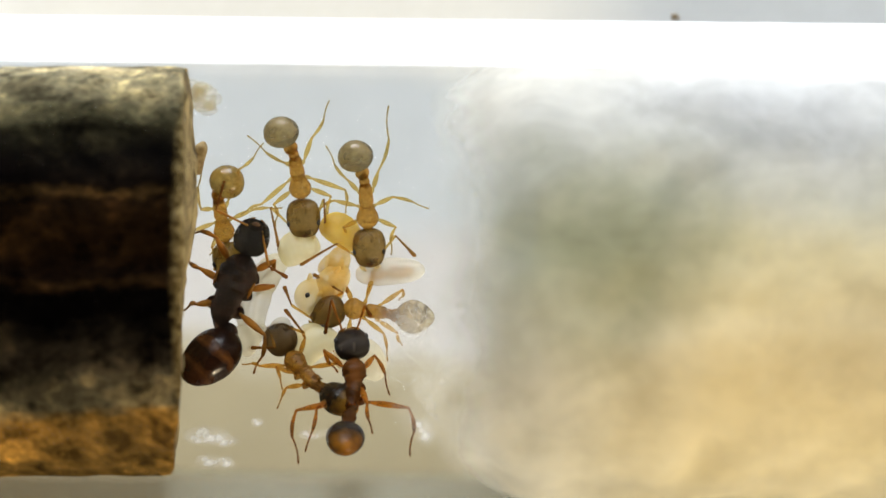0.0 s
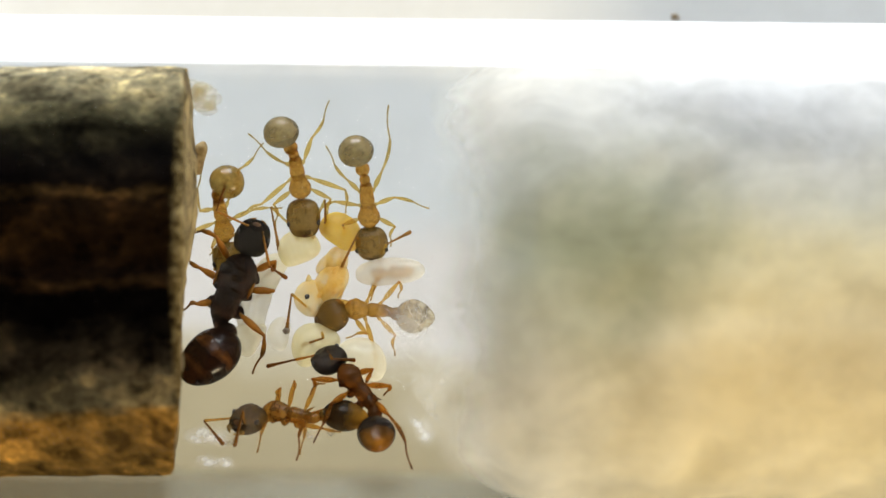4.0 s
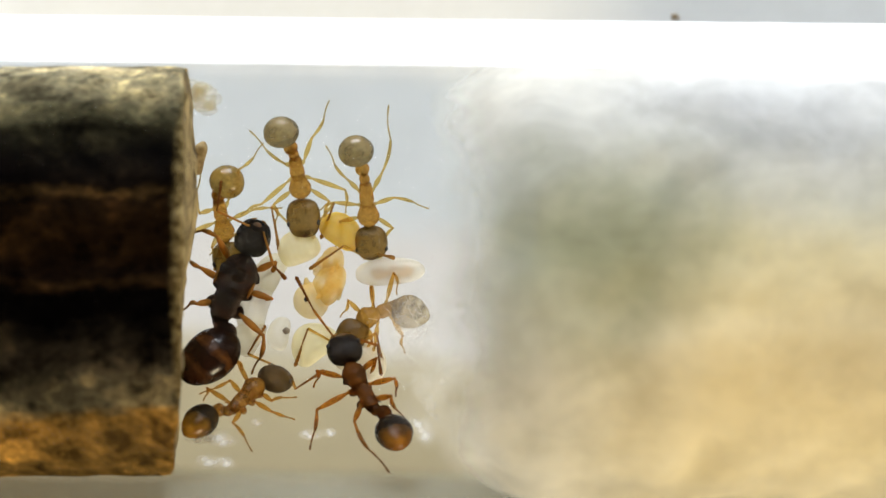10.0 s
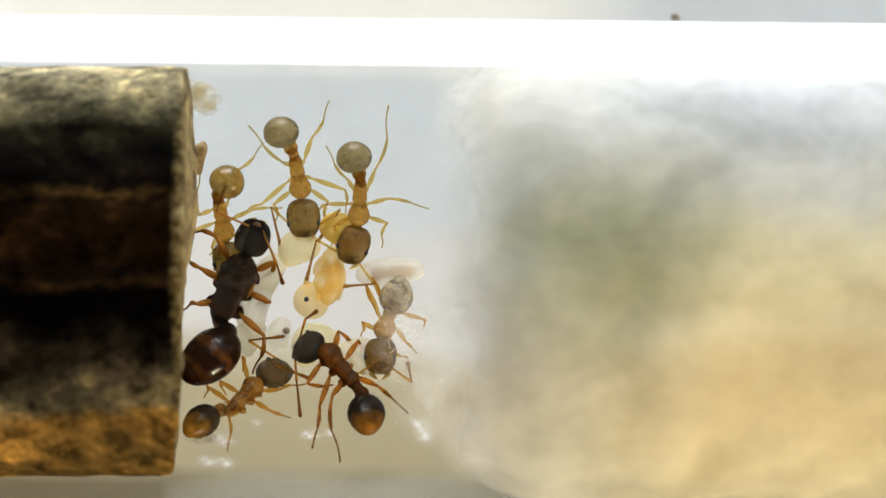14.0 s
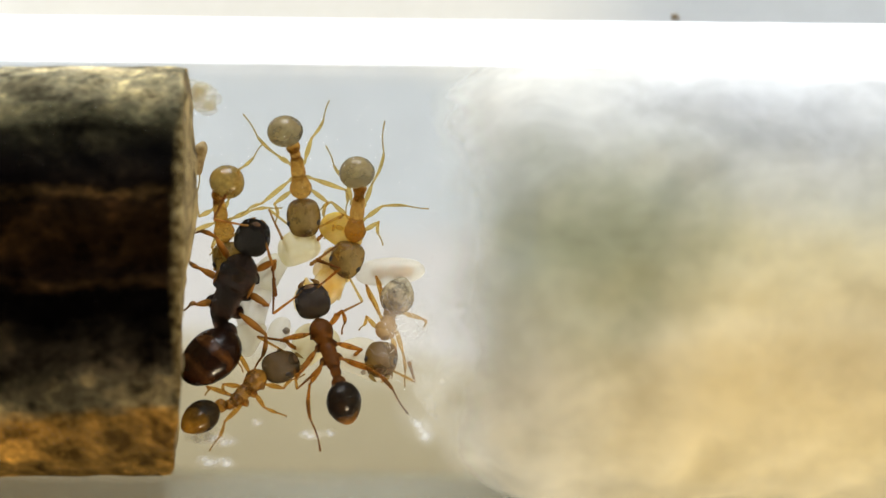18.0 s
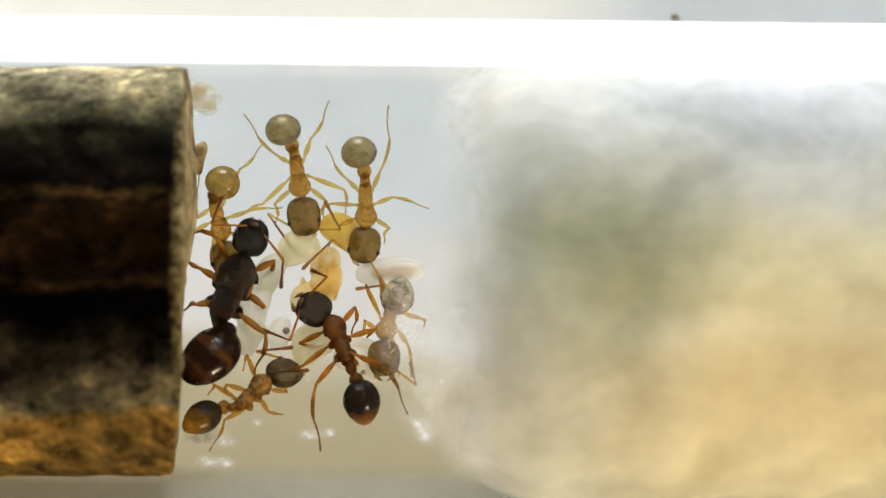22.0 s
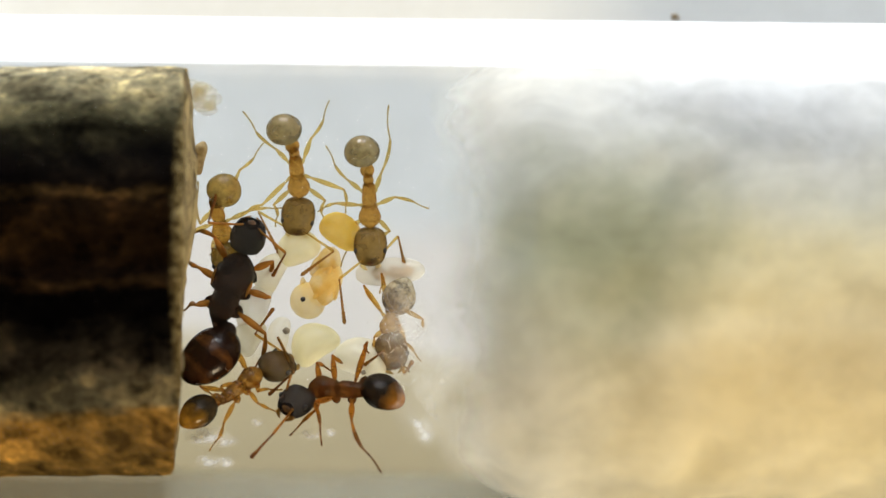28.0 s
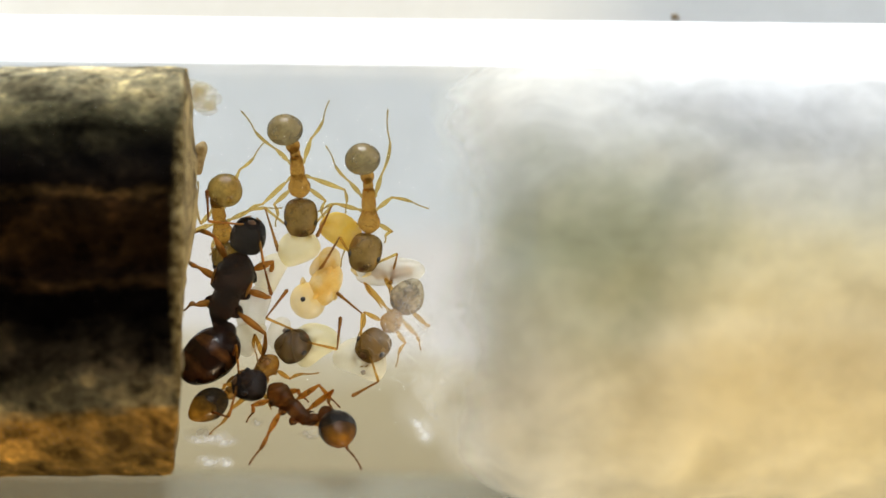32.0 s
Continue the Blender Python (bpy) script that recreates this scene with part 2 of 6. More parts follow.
def cotton_mat(name, opacity, loose=False):
    """Cotton wool with its soft light and dark put into the colour: white wisps, a grey-green patch, tan below."""
    m, nt, out = node_mat(name)
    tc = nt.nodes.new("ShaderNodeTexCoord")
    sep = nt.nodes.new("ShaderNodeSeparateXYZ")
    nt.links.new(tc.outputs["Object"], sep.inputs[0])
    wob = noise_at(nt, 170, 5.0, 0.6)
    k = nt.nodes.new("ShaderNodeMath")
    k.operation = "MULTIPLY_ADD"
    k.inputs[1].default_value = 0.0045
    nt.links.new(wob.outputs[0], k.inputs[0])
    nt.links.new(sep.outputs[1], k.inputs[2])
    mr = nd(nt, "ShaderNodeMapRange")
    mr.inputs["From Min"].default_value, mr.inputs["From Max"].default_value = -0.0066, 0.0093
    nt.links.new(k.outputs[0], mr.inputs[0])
    # soft light and dark over the wad's height, painted as colour
    height_tone = ramp(nt, mr.outputs[0], [(0.12, (0.97, 0.925, 0.75)), (0.38, (0.95, 0.88, 0.67)), (0.58, (0.88, 0.83, 0.63)),
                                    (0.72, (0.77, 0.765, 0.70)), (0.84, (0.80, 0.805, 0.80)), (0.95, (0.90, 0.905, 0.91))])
    white = nt.nodes.new("ShaderNodeMix")
    white.data_type = "RGBA"
    edge = nd(nt, "ShaderNodeMapRange")
    edge.inputs["From Min"].default_value, edge.inputs["From Max"].default_value = 0.0010, 0.0095
    k2 = nt.nodes.new("ShaderNodeMath")
    k2.operation = "MULTIPLY_ADD"
    k2.inputs[1].default_value = 0.003
    nt.links.new(wob.outputs[0], k2.inputs[0])
    nt.links.new(sep.outputs[0], k2.inputs[2])
    nt.links.new(k2.outputs[0], edge.inputs[0])
    nt.links.new(edge.outputs[0], white.inputs[0])
    white.inputs[6].default_value = (0.87, 0.862, 0.815, 1)
    nt.links.new(height_tone.outputs[0], white.inputs[7])
    # a darker grey-green patch in the middle
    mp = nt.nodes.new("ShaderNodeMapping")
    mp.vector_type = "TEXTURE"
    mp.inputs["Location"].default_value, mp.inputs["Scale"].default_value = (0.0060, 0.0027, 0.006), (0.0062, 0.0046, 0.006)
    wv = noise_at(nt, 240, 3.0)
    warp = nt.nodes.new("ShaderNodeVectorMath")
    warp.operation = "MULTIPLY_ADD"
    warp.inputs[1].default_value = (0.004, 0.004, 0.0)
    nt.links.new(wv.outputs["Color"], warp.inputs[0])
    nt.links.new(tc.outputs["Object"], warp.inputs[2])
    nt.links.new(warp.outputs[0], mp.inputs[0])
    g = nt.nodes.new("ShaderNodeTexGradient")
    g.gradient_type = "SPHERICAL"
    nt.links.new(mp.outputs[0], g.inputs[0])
    green_patch = nt.nodes.new("ShaderNodeMix")
    green_patch.data_type = "RGBA"
    patch_mask = ramp(nt, g.outputs[0], [(0.0, (0, 0, 0)), (0.7, (0.85, 0.85, 0.85))])
    nt.links.new(patch_mask.outputs[0], green_patch.inputs[0])
    nt.links.new(white.outputs[2], green_patch.inputs[6])
    green_patch.inputs[7].default_value = (0.44, 0.458, 0.30, 1)
    white = green_patch
    puff = noise_at(nt, 260, 8.0, 0.66, (0.8, 1.25, 1.2))
    puff.inputs["Distortion"].default_value = 0.8
    tone = ramp(nt, puff.outputs[0], [(0.36, (0.83, 0.83, 0.825)), (0.48, (0.98, 0.98, 0.98)), (0.62, (1.11, 1.11, 1.11))])
    cloud = nt.nodes.new("ShaderNodeMix")
    cloud.data_type, cloud.blend_type, cloud.clamp_result = "RGBA", "MULTIPLY", True
    calm = ramp(nt, mr.outputs[0], [(0.35, (0.35, 0.35, 0.35)), (0.75, (1, 1, 1))])
    nt.links.new(calm.outputs[0], cloud.inputs[0])
    nt.links.new(white.outputs[2], cloud.inputs[6])
    nt.links.new(tone.outputs[0], cloud.inputs[7])
    white = cloud
    d = nt.nodes.new("ShaderNodeBsdfDiffuse")
    nt.links.new(white.outputs[2], d.inputs[0])
    fluff = noise_at(nt, 900, 6.0, 0.7)
    b = bump(nt, fluff.outputs[0], 0.04, 0.0003)
    nt.links.new(b.outputs[0], d.inputs["Normal"])
    t = nt.nodes.new("ShaderNodeBsdfTranslucent")
    nt.links.new(white.outputs[2], t.inputs[0])
    mx = nt.nodes.new("ShaderNodeMixShader")
    mx.inputs[0].default_value = 0.55 if loose else 0.20
    nt.links.new(d.outputs[0], mx.inputs[1])
    nt.links.new(t.outputs[0], mx.inputs[2])
    if loose:
        thin = noise_at(nt, 240, 5.0, 0.55)
        r = ramp(nt, thin.outputs[0], [(0.20, (0.35, 0.35, 0.35)), (0.62, (opacity, opacity, opacity))])
        # looser towards the face
        front = nd(nt, "ShaderNodeMapRange")
        front.interpolation_type = "SMOOTHSTEP"
        front.inputs["From Min"].default_value, front.inputs["From Max"].default_value = 0.0005, 0.0034
        front.inputs["To Min"].default_value = 0.0
        nt.links.new(k2.outputs[0], front.inputs[0])
        share = nt.nodes.new("ShaderNodeMath")
        share.operation = "MULTIPLY"
        nt.links.new(r.outputs[0], share.inputs[0])
        nt.links.new(front.outputs[0], share.inputs[1])
        # frayed lower rim near the face
        rim = nt.nodes.new("ShaderNodeMath")
        rim.operation = "MULTIPLY_ADD"
        rim.inputs[1].default_value = 0.33
        nt.links.new(k2.outputs[0], rim.inputs[0])
        nt.links.new(sep.outputs[2], rim.inputs[2])
        fray = nd(nt, "ShaderNodeMapRange")
        fray.interpolation_type = "SMOOTHSTEP"
        fray.inputs["From Min"].default_value, fray.inputs["From Max"].default_value = 0.0010, 0.0042
        nt.links.new(rim.outputs[0], fray.inputs[0])
        both = nt.nodes.new("ShaderNodeMath")
        both.operation = "MULTIPLY"
        nt.links.new(share.outputs[0], both.inputs[0])
        nt.links.new(fray.outputs[0], both.inputs[1])
        share = both
        tr = nt.nodes.new("ShaderNodeBsdfTransparent")
        veil = nt.nodes.new("ShaderNodeMixShader")
        nt.links.new(share.outputs[0], veil.inputs[0])
        nt.links.new(tr.outputs[0], veil.inputs[1])
        nt.links.new(mx.outputs[0], veil.inputs[2])
        mx = veil
    nt.links.new(mx.outputs[0], out.inputs[0])
    return m


def veil_mat(name, colour, see, clear=0.5):
    """Loose fibres: thin, white, half see-through."""
    m, nt, out = node_mat(name)
    d = nt.nodes.new("ShaderNodeBsdfDiffuse")
    d.inputs[0].default_value = (*colour, 1)
    t = nt.nodes.new("ShaderNodeBsdfTranslucent")
    t.inputs[0].default_value = (*colour, 1)
    a = nt.nodes.new("ShaderNodeMixShader")
    a.inputs[0].default_value = clear
    nt.links.new(d.outputs[0], a.inputs[1])
    nt.links.new(t.outputs[0], a.inputs[2])
    tr = nt.nodes.new("ShaderNodeBsdfTransparent")
    mx = nt.nodes.new("ShaderNodeMixShader")
    mx.inputs[0].default_value = see
    nt.links.new(a.outputs[0], mx.inputs[1])
    nt.links.new(tr.outputs[0], mx.inputs[2])
    nt.links.new(mx.outputs[0], out.inputs[0])
    return m


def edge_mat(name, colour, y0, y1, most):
    """Glare or dimness on the edge of the glass, put in as diffuse colour, thinning out towards the bore (y from y0 to
    y1, in metres).
    """
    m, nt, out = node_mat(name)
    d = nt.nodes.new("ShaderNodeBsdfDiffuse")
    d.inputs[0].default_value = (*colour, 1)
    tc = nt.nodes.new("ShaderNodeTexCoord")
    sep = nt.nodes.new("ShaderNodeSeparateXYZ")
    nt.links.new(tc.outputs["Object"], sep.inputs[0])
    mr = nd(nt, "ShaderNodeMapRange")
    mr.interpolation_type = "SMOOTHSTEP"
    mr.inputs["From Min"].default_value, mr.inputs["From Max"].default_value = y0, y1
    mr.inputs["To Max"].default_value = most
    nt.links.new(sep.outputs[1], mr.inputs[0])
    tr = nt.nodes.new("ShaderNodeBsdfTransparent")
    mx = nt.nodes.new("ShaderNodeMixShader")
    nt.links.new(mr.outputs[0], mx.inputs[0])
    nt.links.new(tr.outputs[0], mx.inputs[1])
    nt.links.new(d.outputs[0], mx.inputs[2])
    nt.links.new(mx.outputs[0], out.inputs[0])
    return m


def glint_mat():
    """Glint painted as a thin whitish film that fades towards its rim."""
    m, nt, out = node_mat("painted_glint")
    tc = nt.nodes.new("ShaderNodeTexCoord")
    mp = nt.nodes.new("ShaderNodeMapping")
    mp.inputs["Location"].default_value, mp.inputs["Scale"].default_value = (-1, -1, 0), (2, 2, 0)
    nt.links.new(tc.outputs["Generated"], mp.inputs[0])
    g = nt.nodes.new("ShaderNodeTexGradient")
    g.gradient_type = "SPHERICAL"
    nt.links.new(mp.outputs[0], g.inputs[0])
    r = ramp(nt, g.outputs[0], [(0.0, (0, 0, 0)), (0.9, (0.62, 0.62, 0.62))])
    r.color_ramp.interpolation = "EASE"
    streak = noise_at(nt, 2600, 4.0, 0.6, (1.0, 0.35, 1))
    cut = ramp(nt, streak.outputs[0], [(0.36, (0.05, 0.05, 0.05)), (0.62, (1, 1, 1))])
    film = nt.nodes.new("ShaderNodeMix")
    film.data_type, film.blend_type = "RGBA", "MULTIPLY"
    film.inputs[0].default_value = 1.0
    nt.links.new(r.outputs[0], film.inputs[6])
    nt.links.new(cut.outputs[0], film.inputs[7])
    d = nt.nodes.new("ShaderNodeBsdfDiffuse")
    d.inputs[0].default_value = (0.97, 0.97, 0.97, 1)
    tr = nt.nodes.new("ShaderNodeBsdfTransparent")
    mx = nt.nodes.new("ShaderNodeMixShader")
    nt.links.new(film.outputs[2], mx.inputs[0])
    nt.links.new(tr.outputs[0], mx.inputs[1])
    nt.links.new(d.outputs[0], mx.inputs[2])
    nt.links.new(mx.outputs[0], out.inputs[0])
    return m


def wisp_mat():
    """A thin drawn-out wisp of cotton, fading towards its rim."""
    m, nt, out = node_mat("cotton_wisp")
    tc = nt.nodes.new("ShaderNodeTexCoord")
    mp = nt.nodes.new("ShaderNodeMapping")
    mp.inputs["Location"].default_value, mp.inputs["Scale"].default_value = (-1, -1, 0), (2, 2, 0)
    nt.links.new(tc.outputs["Generated"], mp.inputs[0])
    g = nt.nodes.new("ShaderNodeTexGradient")
    g.gradient_type = "SPHERICAL"
    nt.links.new(mp.outputs[0], g.inputs[0])
    r = ramp(nt, g.outputs[0], [(0.0, (0, 0, 0)), (0.75, (0.32, 0.32, 0.32))])
    r.color_ramp.interpolation = "EASE"
    streak = noise_at(nt, 700, 6.0, 0.65, (0.6, 1.0, 1))
    cut = ramp(nt, streak.outputs[0], [(0.36, (0.2, 0.2, 0.2)), (0.62, (1, 1, 1))])
    film = nt.nodes.new("ShaderNodeMix")
    film.data_type, film.blend_type = "RGBA", "MULTIPLY"
    film.inputs[0].default_value = 1.0
    nt.links.new(r.outputs[0], film.inputs[6])
    nt.links.new(cut.outputs[0], film.inputs[7])
    d = nt.nodes.new("ShaderNodeBsdfDiffuse")
    d.inputs[0].default_value = (0.90, 0.90, 0.87, 1)
    tr = nt.nodes.new("ShaderNodeBsdfTransparent")
    mx = nt.nodes.new("ShaderNodeMixShader")
    nt.links.new(film.outputs[2], mx.inputs[0])
    nt.links.new(tr.outputs[0], mx.inputs[1])
    nt.links.new(d.outputs[0], mx.inputs[2])
    nt.links.new(mx.outputs[0], out.inputs[0])
    return m


def sheet_mat():
    """Backing paper under the tube: cool grey, a white stripe painted for the brightness under the brood, then beige (y
    in metres).
    """
    m, nt, out = node_mat("backing_paper")
    tc = nt.nodes.new("ShaderNodeTexCoord")
    sep = nt.nodes.new("ShaderNodeSeparateXYZ")
    nt.links.new(tc.outputs["Object"], sep.inputs[0])
    wave = noise_at(nt, 120, 4.0)
    k = nt.nodes.new("ShaderNodeMath")
    k.operation = "MULTIPLY_ADD"
    k.inputs[1].default_value = 0.003
    nt.links.new(wave.outputs[0], k.inputs[0])
    nt.links.new(sep.outputs[1], k.inputs[2])
    # the beige's rim runs aslant
    slant = nt.nodes.new("ShaderNodeMath")
    slant.operation = "MULTIPLY_ADD"
    slant.inputs[1].default_value = 0.06
    nt.links.new(sep.outputs[0], slant.inputs[0])
    nt.links.new(k.outputs[0], slant.inputs[2])
    mr = nd(nt, "ShaderNodeMapRange")
    mr.inputs["From Min"].default_value, mr.inputs["From Max"].default_value = -0.014, 0.014
    nt.links.new(slant.outputs[0], mr.inputs[0])
    beige, white, grey = (0.365, 0.332, 0.235), (0.552, 0.564, 0.598), (0.495, 0.55, 0.62)
    # painted light: the white stripe, and a paler far end that offsets shade
    c = ramp(nt, mr.outputs[0], [(0.14, (0.34, 0.307, 0.215)), (0.30, beige), (0.35, (0.425, 0.40, 0.315)), (0.411, white), (0.536, white), (0.614, grey),
                                 (0.80, grey), (0.89, (0.71, 0.735, 0.735))])
    c.color_ramp.interpolation = "EASE"
    fine = noise_at(nt, 400, 6.0)
    tone = ramp(nt, fine.outputs[0], [(0.3, (0.955, 0.955, 0.955)), (0.7, (1.04, 1.04, 1.04))])
    mul = nt.nodes.new("ShaderNodeMix")
    mul.data_type, mul.blend_type = "RGBA", "MULTIPLY"
    mul.inputs[0].default_value = 1.0
    nt.links.new(c.outputs[0], mul.inputs[6])
    nt.links.new(tone.outputs[0], mul.inputs[7])
    d = nt.nodes.new("ShaderNodeBsdfDiffuse")
    nt.links.new(mul.outputs[2], d.inputs[0])
    nt.links.new(d.outputs[0], out.inputs[0])
    return m


M_WALL = plain("wall_paint", (0.20, 0.19, 0.175), (0.24, 0.23, 0.215), 3.0, 0.8, 0.05, 0.001)
M_DESK = plain("desk_laminate", (0.51, 0.55, 0.62), (0.55, 0.59, 0.655), 90, 0.45, 0.05, 0.0001)
M_PAPER = plain("white_paper", (0.80, 0.80, 0.80), (0.86, 0.86, 0.86), 600, 0.8, 0.1, 0.0001)
M_CARD = sheet_mat()
M_GLASS = clear_glass("tube_glass", gloss=0.006)
M_GLARE = edge_mat("painted_glare_edge", (0.97, 0.98, 0.99), 0.00685, 0.00706, 0.86)
M_DULL = edge_mat("painted_dull_edge", (0.27, 0.28, 0.235), -0.0072, -0.0081, 0.38)
M_BARK = bark_mat()
M_CUT = plain("cut_wood", (0.055, 0.036, 0.012), (0.45, 0.35, 0.16), 2600, 0.85, 1.0, 0.0004, 7.0, (0.8, 0.3, 1), span=(0.38, 0.60))
M_COTTON = cotton_mat("shaded_cotton", 1.0)
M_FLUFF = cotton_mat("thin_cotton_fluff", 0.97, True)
M_FIBRE = veil_mat("cotton_fibre", (0.97, 0.97, 0.96), 0.35, 0.4)
M_WISP = wisp_mat()


# ---- mesh helpers ----
def mesh_of(name, bm, mat, smooth=True):
    me = bpy.data.meshes.new(name)
    bm.normal_update()
    bm.to_mesh(me)
    bm.free()
    me.materials.append(mat)
    if smooth:
        me.polygons.foreach_set("use_smooth", [True] * len(me.polygons))
    return me


def part(name, bm, mat, parent=None, label="", smooth=True):
    ob = new(name, mesh_of(name, bm, mat, smooth))
    if parent:
        ob.parent = parent
    if label:
        tagged(ob, label)
    return ob


def box(bm, x0, x1, y0, y1, z0, z1):
    geo = bmesh.ops.create_cube(bm, size=1)["verts"]
    bmesh.ops.scale(bm, vec=(x1 - x0, y1 - y0, z1 - z0), verts=geo)
    bmesh.ops.translate(bm, vec=((x0 + x1) / 2, (y0 + y1) / 2, (z0 + z1) / 2), verts=geo)
    return bm


def loft(bm, sections, n=18, square=2.0, wob=0.0, seed=0.0):
    """Closed body along x through sections (x, y, z, half width, half height), in mm."""
    rings = []
    for x, y, z, a, b in sections:
        ring = []
        for i in range(n):
            w = 2 * math.pi * i / n
            c, s = math.cos(w), math.sin(w)
            r = (abs(c) ** square + abs(s) ** square) ** (-1 / square)
            v = Vector((x, y + a * r * c, z + b * r * s))
            if wob:
                v += wob * noise.noise_vector(v * 1.3 + Vector((seed, 0, 0)))
            ring.append(bm.verts.new(v * MM))
        rings.append(ring)
    for r0, r1 in zip(rings, rings[1:]):
        for i in range(n):
            j = (i + 1) % n
            bm.faces.new((r0[i], r0[j], r1[j], r1[i]))
    bm.faces.new(rings[0][::-1])
    bm.faces.new(rings[-1])
    return bm


def smooth_sections(keys, steps=4):
    """Catmull-Rom through key sections, for a rounder loft."""
    out = []
    for i in range(len(keys) - 1):
        p0, p1, p2, p3 = keys[max(i - 1, 0)], keys[i], keys[i + 1], keys[min(i + 2, len(keys) - 1)]
        for s in range(steps):
            t = s / steps
            v = []
            for a, b, c, d in zip(p0, p1, p2, p3):
                v.append(0.5 * (2 * b + (c - a) * t + (2 * a - 5 * b + 4 * c - d) * t * t + (3 * b - a - 3 * c + d) * t ** 3))
            v[3], v[4] = max(v[3], 0.004), max(v[4], 0.004)
            out.append(tuple(v))
    out.append(keys[-1])
    return out


def egg(length, width, height, front=0.5, steps=12, bulge=0.75):
    """Sections of a rounded body from x = 0 to length; front: where it is widest."""
    keys = []
    for i in range(steps + 1):
        t = 0.5 - 0.5 * math.cos(math.pi * i / steps)
        u = t / front * 0.5 if t < front else 0.5 + (t - front) / (1 - front) * 0.5
        r = max(math.sin(math.pi * u), 0.0) ** bulge
        keys.append((t * length, 0, 0, max(width / 2 * r, 0.006), max(height / 2 * r, 0.006)))
    return keys


def pill(length, width, height, front=0.5, steps=30, power=2.3):
    """Sections of a blunt, sausage-like body; front: where it is widest."""
    keys = []
    for i in range(steps + 1):
        t = 0.5 - 0.5 * math.cos(math.pi * i / steps)
        u = (t - front) / front if t < front else (t - front) / (1 - front)
        r = max(1 - abs(u) ** power, 0.0) ** (1 / power)
        keys.append((t * length, 0, 0, max(width / 2 * r, 0.006), max(height / 2 * r, 0.006)))
    return keys


def scrap(w, h, seed):
    """A thin torn sheet with an uneven rim."""
    bm = bmesh.new()
    mid = bm.verts.new((0, 0, 0))
    rim = []
    for i in range(36):
        t = 2 * math.pi * i / 36
        k = 1 + 0.45 * noise.noise(Vector((seed + math.cos(t), seed * 3.7 + math.sin(t), 0)))
        rim.append(bm.verts.new(Vector((w / 2 * k * math.cos(t), h / 2 * k * math.sin(t), 0)) * MM))
    for i in range(36):
        bm.faces.new((mid, rim[i], rim[(i + 1) % 36]))
    return bm


# ---- setting: room, desk ----
def room():
    t, s, top, low = 0.1, 1.3, 1.7, -0.75
    for name, b in (("wall_south", (-s, s, -s - t, -s, low, top)), ("wall_east", (s, s + t, -s, s, low, top)),
                    ("wall_west", (-s - t, -s, -s, s, low, top))):
        tagged(part(name, box(bmesh.new(), *b), M_WALL, smooth=False), "plain dim grey painted room wall", "wall", kind="structure")
    bm = bmesh.new()
    for b in ((-s, -0.62, s, s + t, low, top), (0.62, s, s, s + t, low, top), (-0.62, 0.62, s, s + t, low, 0.2), (-0.62, 0.62, s, s + t, 1.2, top)):
        box(bm, *b)
    tagged(part("wall_north", bm, M_WALL, smooth=False), "grey painted wall with a window opening", "wall", kind="structure")
    tagged(part("ceiling", box(bmesh.new(), -s - t, s + t, -s - t, s + t, top, top + t), M_WALL, smooth=False), "plain dim grey ceiling", "ceiling", kind="structure")
    tagged(part("floor", box(bmesh.new(), -s - t, s + t, -s - t, s + t, low - t, low), M_WALL, smooth=False), "plain dark grey floor", "floor", kind="structure")
    desk = tagged(new("desk"), "light grey laminate desk under the tube", "desk")
    z = -DESK_DROP * MM
    desk.location = (0, 0, z)
    bm = box(bmesh.new(), -0.6, 0.6, -0.4, 0.4, -0.03, 0)
    bmesh.ops.bevel(bm, geom=bm.edges[:], offset=0.003, segments=2, affect="EDGES")
    part("desktop", bm, M_DESK, desk, smooth=False)
    for x in (-0.56, 0.56):
        for y in (-0.36, 0.36):
            leg = part("leg", box(bmesh.new(), -0.025, 0.025, -0.025, 0.025, low - z, -0.03), M_DESK, desk, smooth=False)
            leg.location = (x, y, 0)
    sheet = bmesh.new()
    sheet.faces.new([sheet.verts.new((x, y, 0)) for x, y in ((-0.06, -0.05), (0.06, -0.05), (0.06, 0.05), (-0.06, 0.05))])
    card = tagged(part("backing_paper", sheet, M_CARD, smooth=False), "pale grey backing paper with a painted bright stripe and a beige side", "paper")
    card.matrix_world = pose(0, 0, z + 0.0001)
    for x in (-0.0235, 0.0275):
        bm = box(bmesh.new(), -0.0022, 0.0022, -0.011, 0.011, 0, (DESK_DROP - SHELL) * MM + 0.001)
        bmesh.ops.bevel(bm, geom=bm.edges[:], offset=0.0006, segments=2, affect="EDGES")
        rest = tagged(part("tube_rest", bm, M_PAPER, smooth=False), "small white block that holds the tube", "tube rest", "rests under the tube")
        rest.location = (x, AXIS_Y * MM, z)


room()


# ---- the test tube ----
def widen(x):
    """The bore opens out where the cotton sits."""
    t = min(max((x + 0.4) / 4.0, 0.0), 1.0)
    return 1 + 0.15 * t * t * (3 - 2 * t)


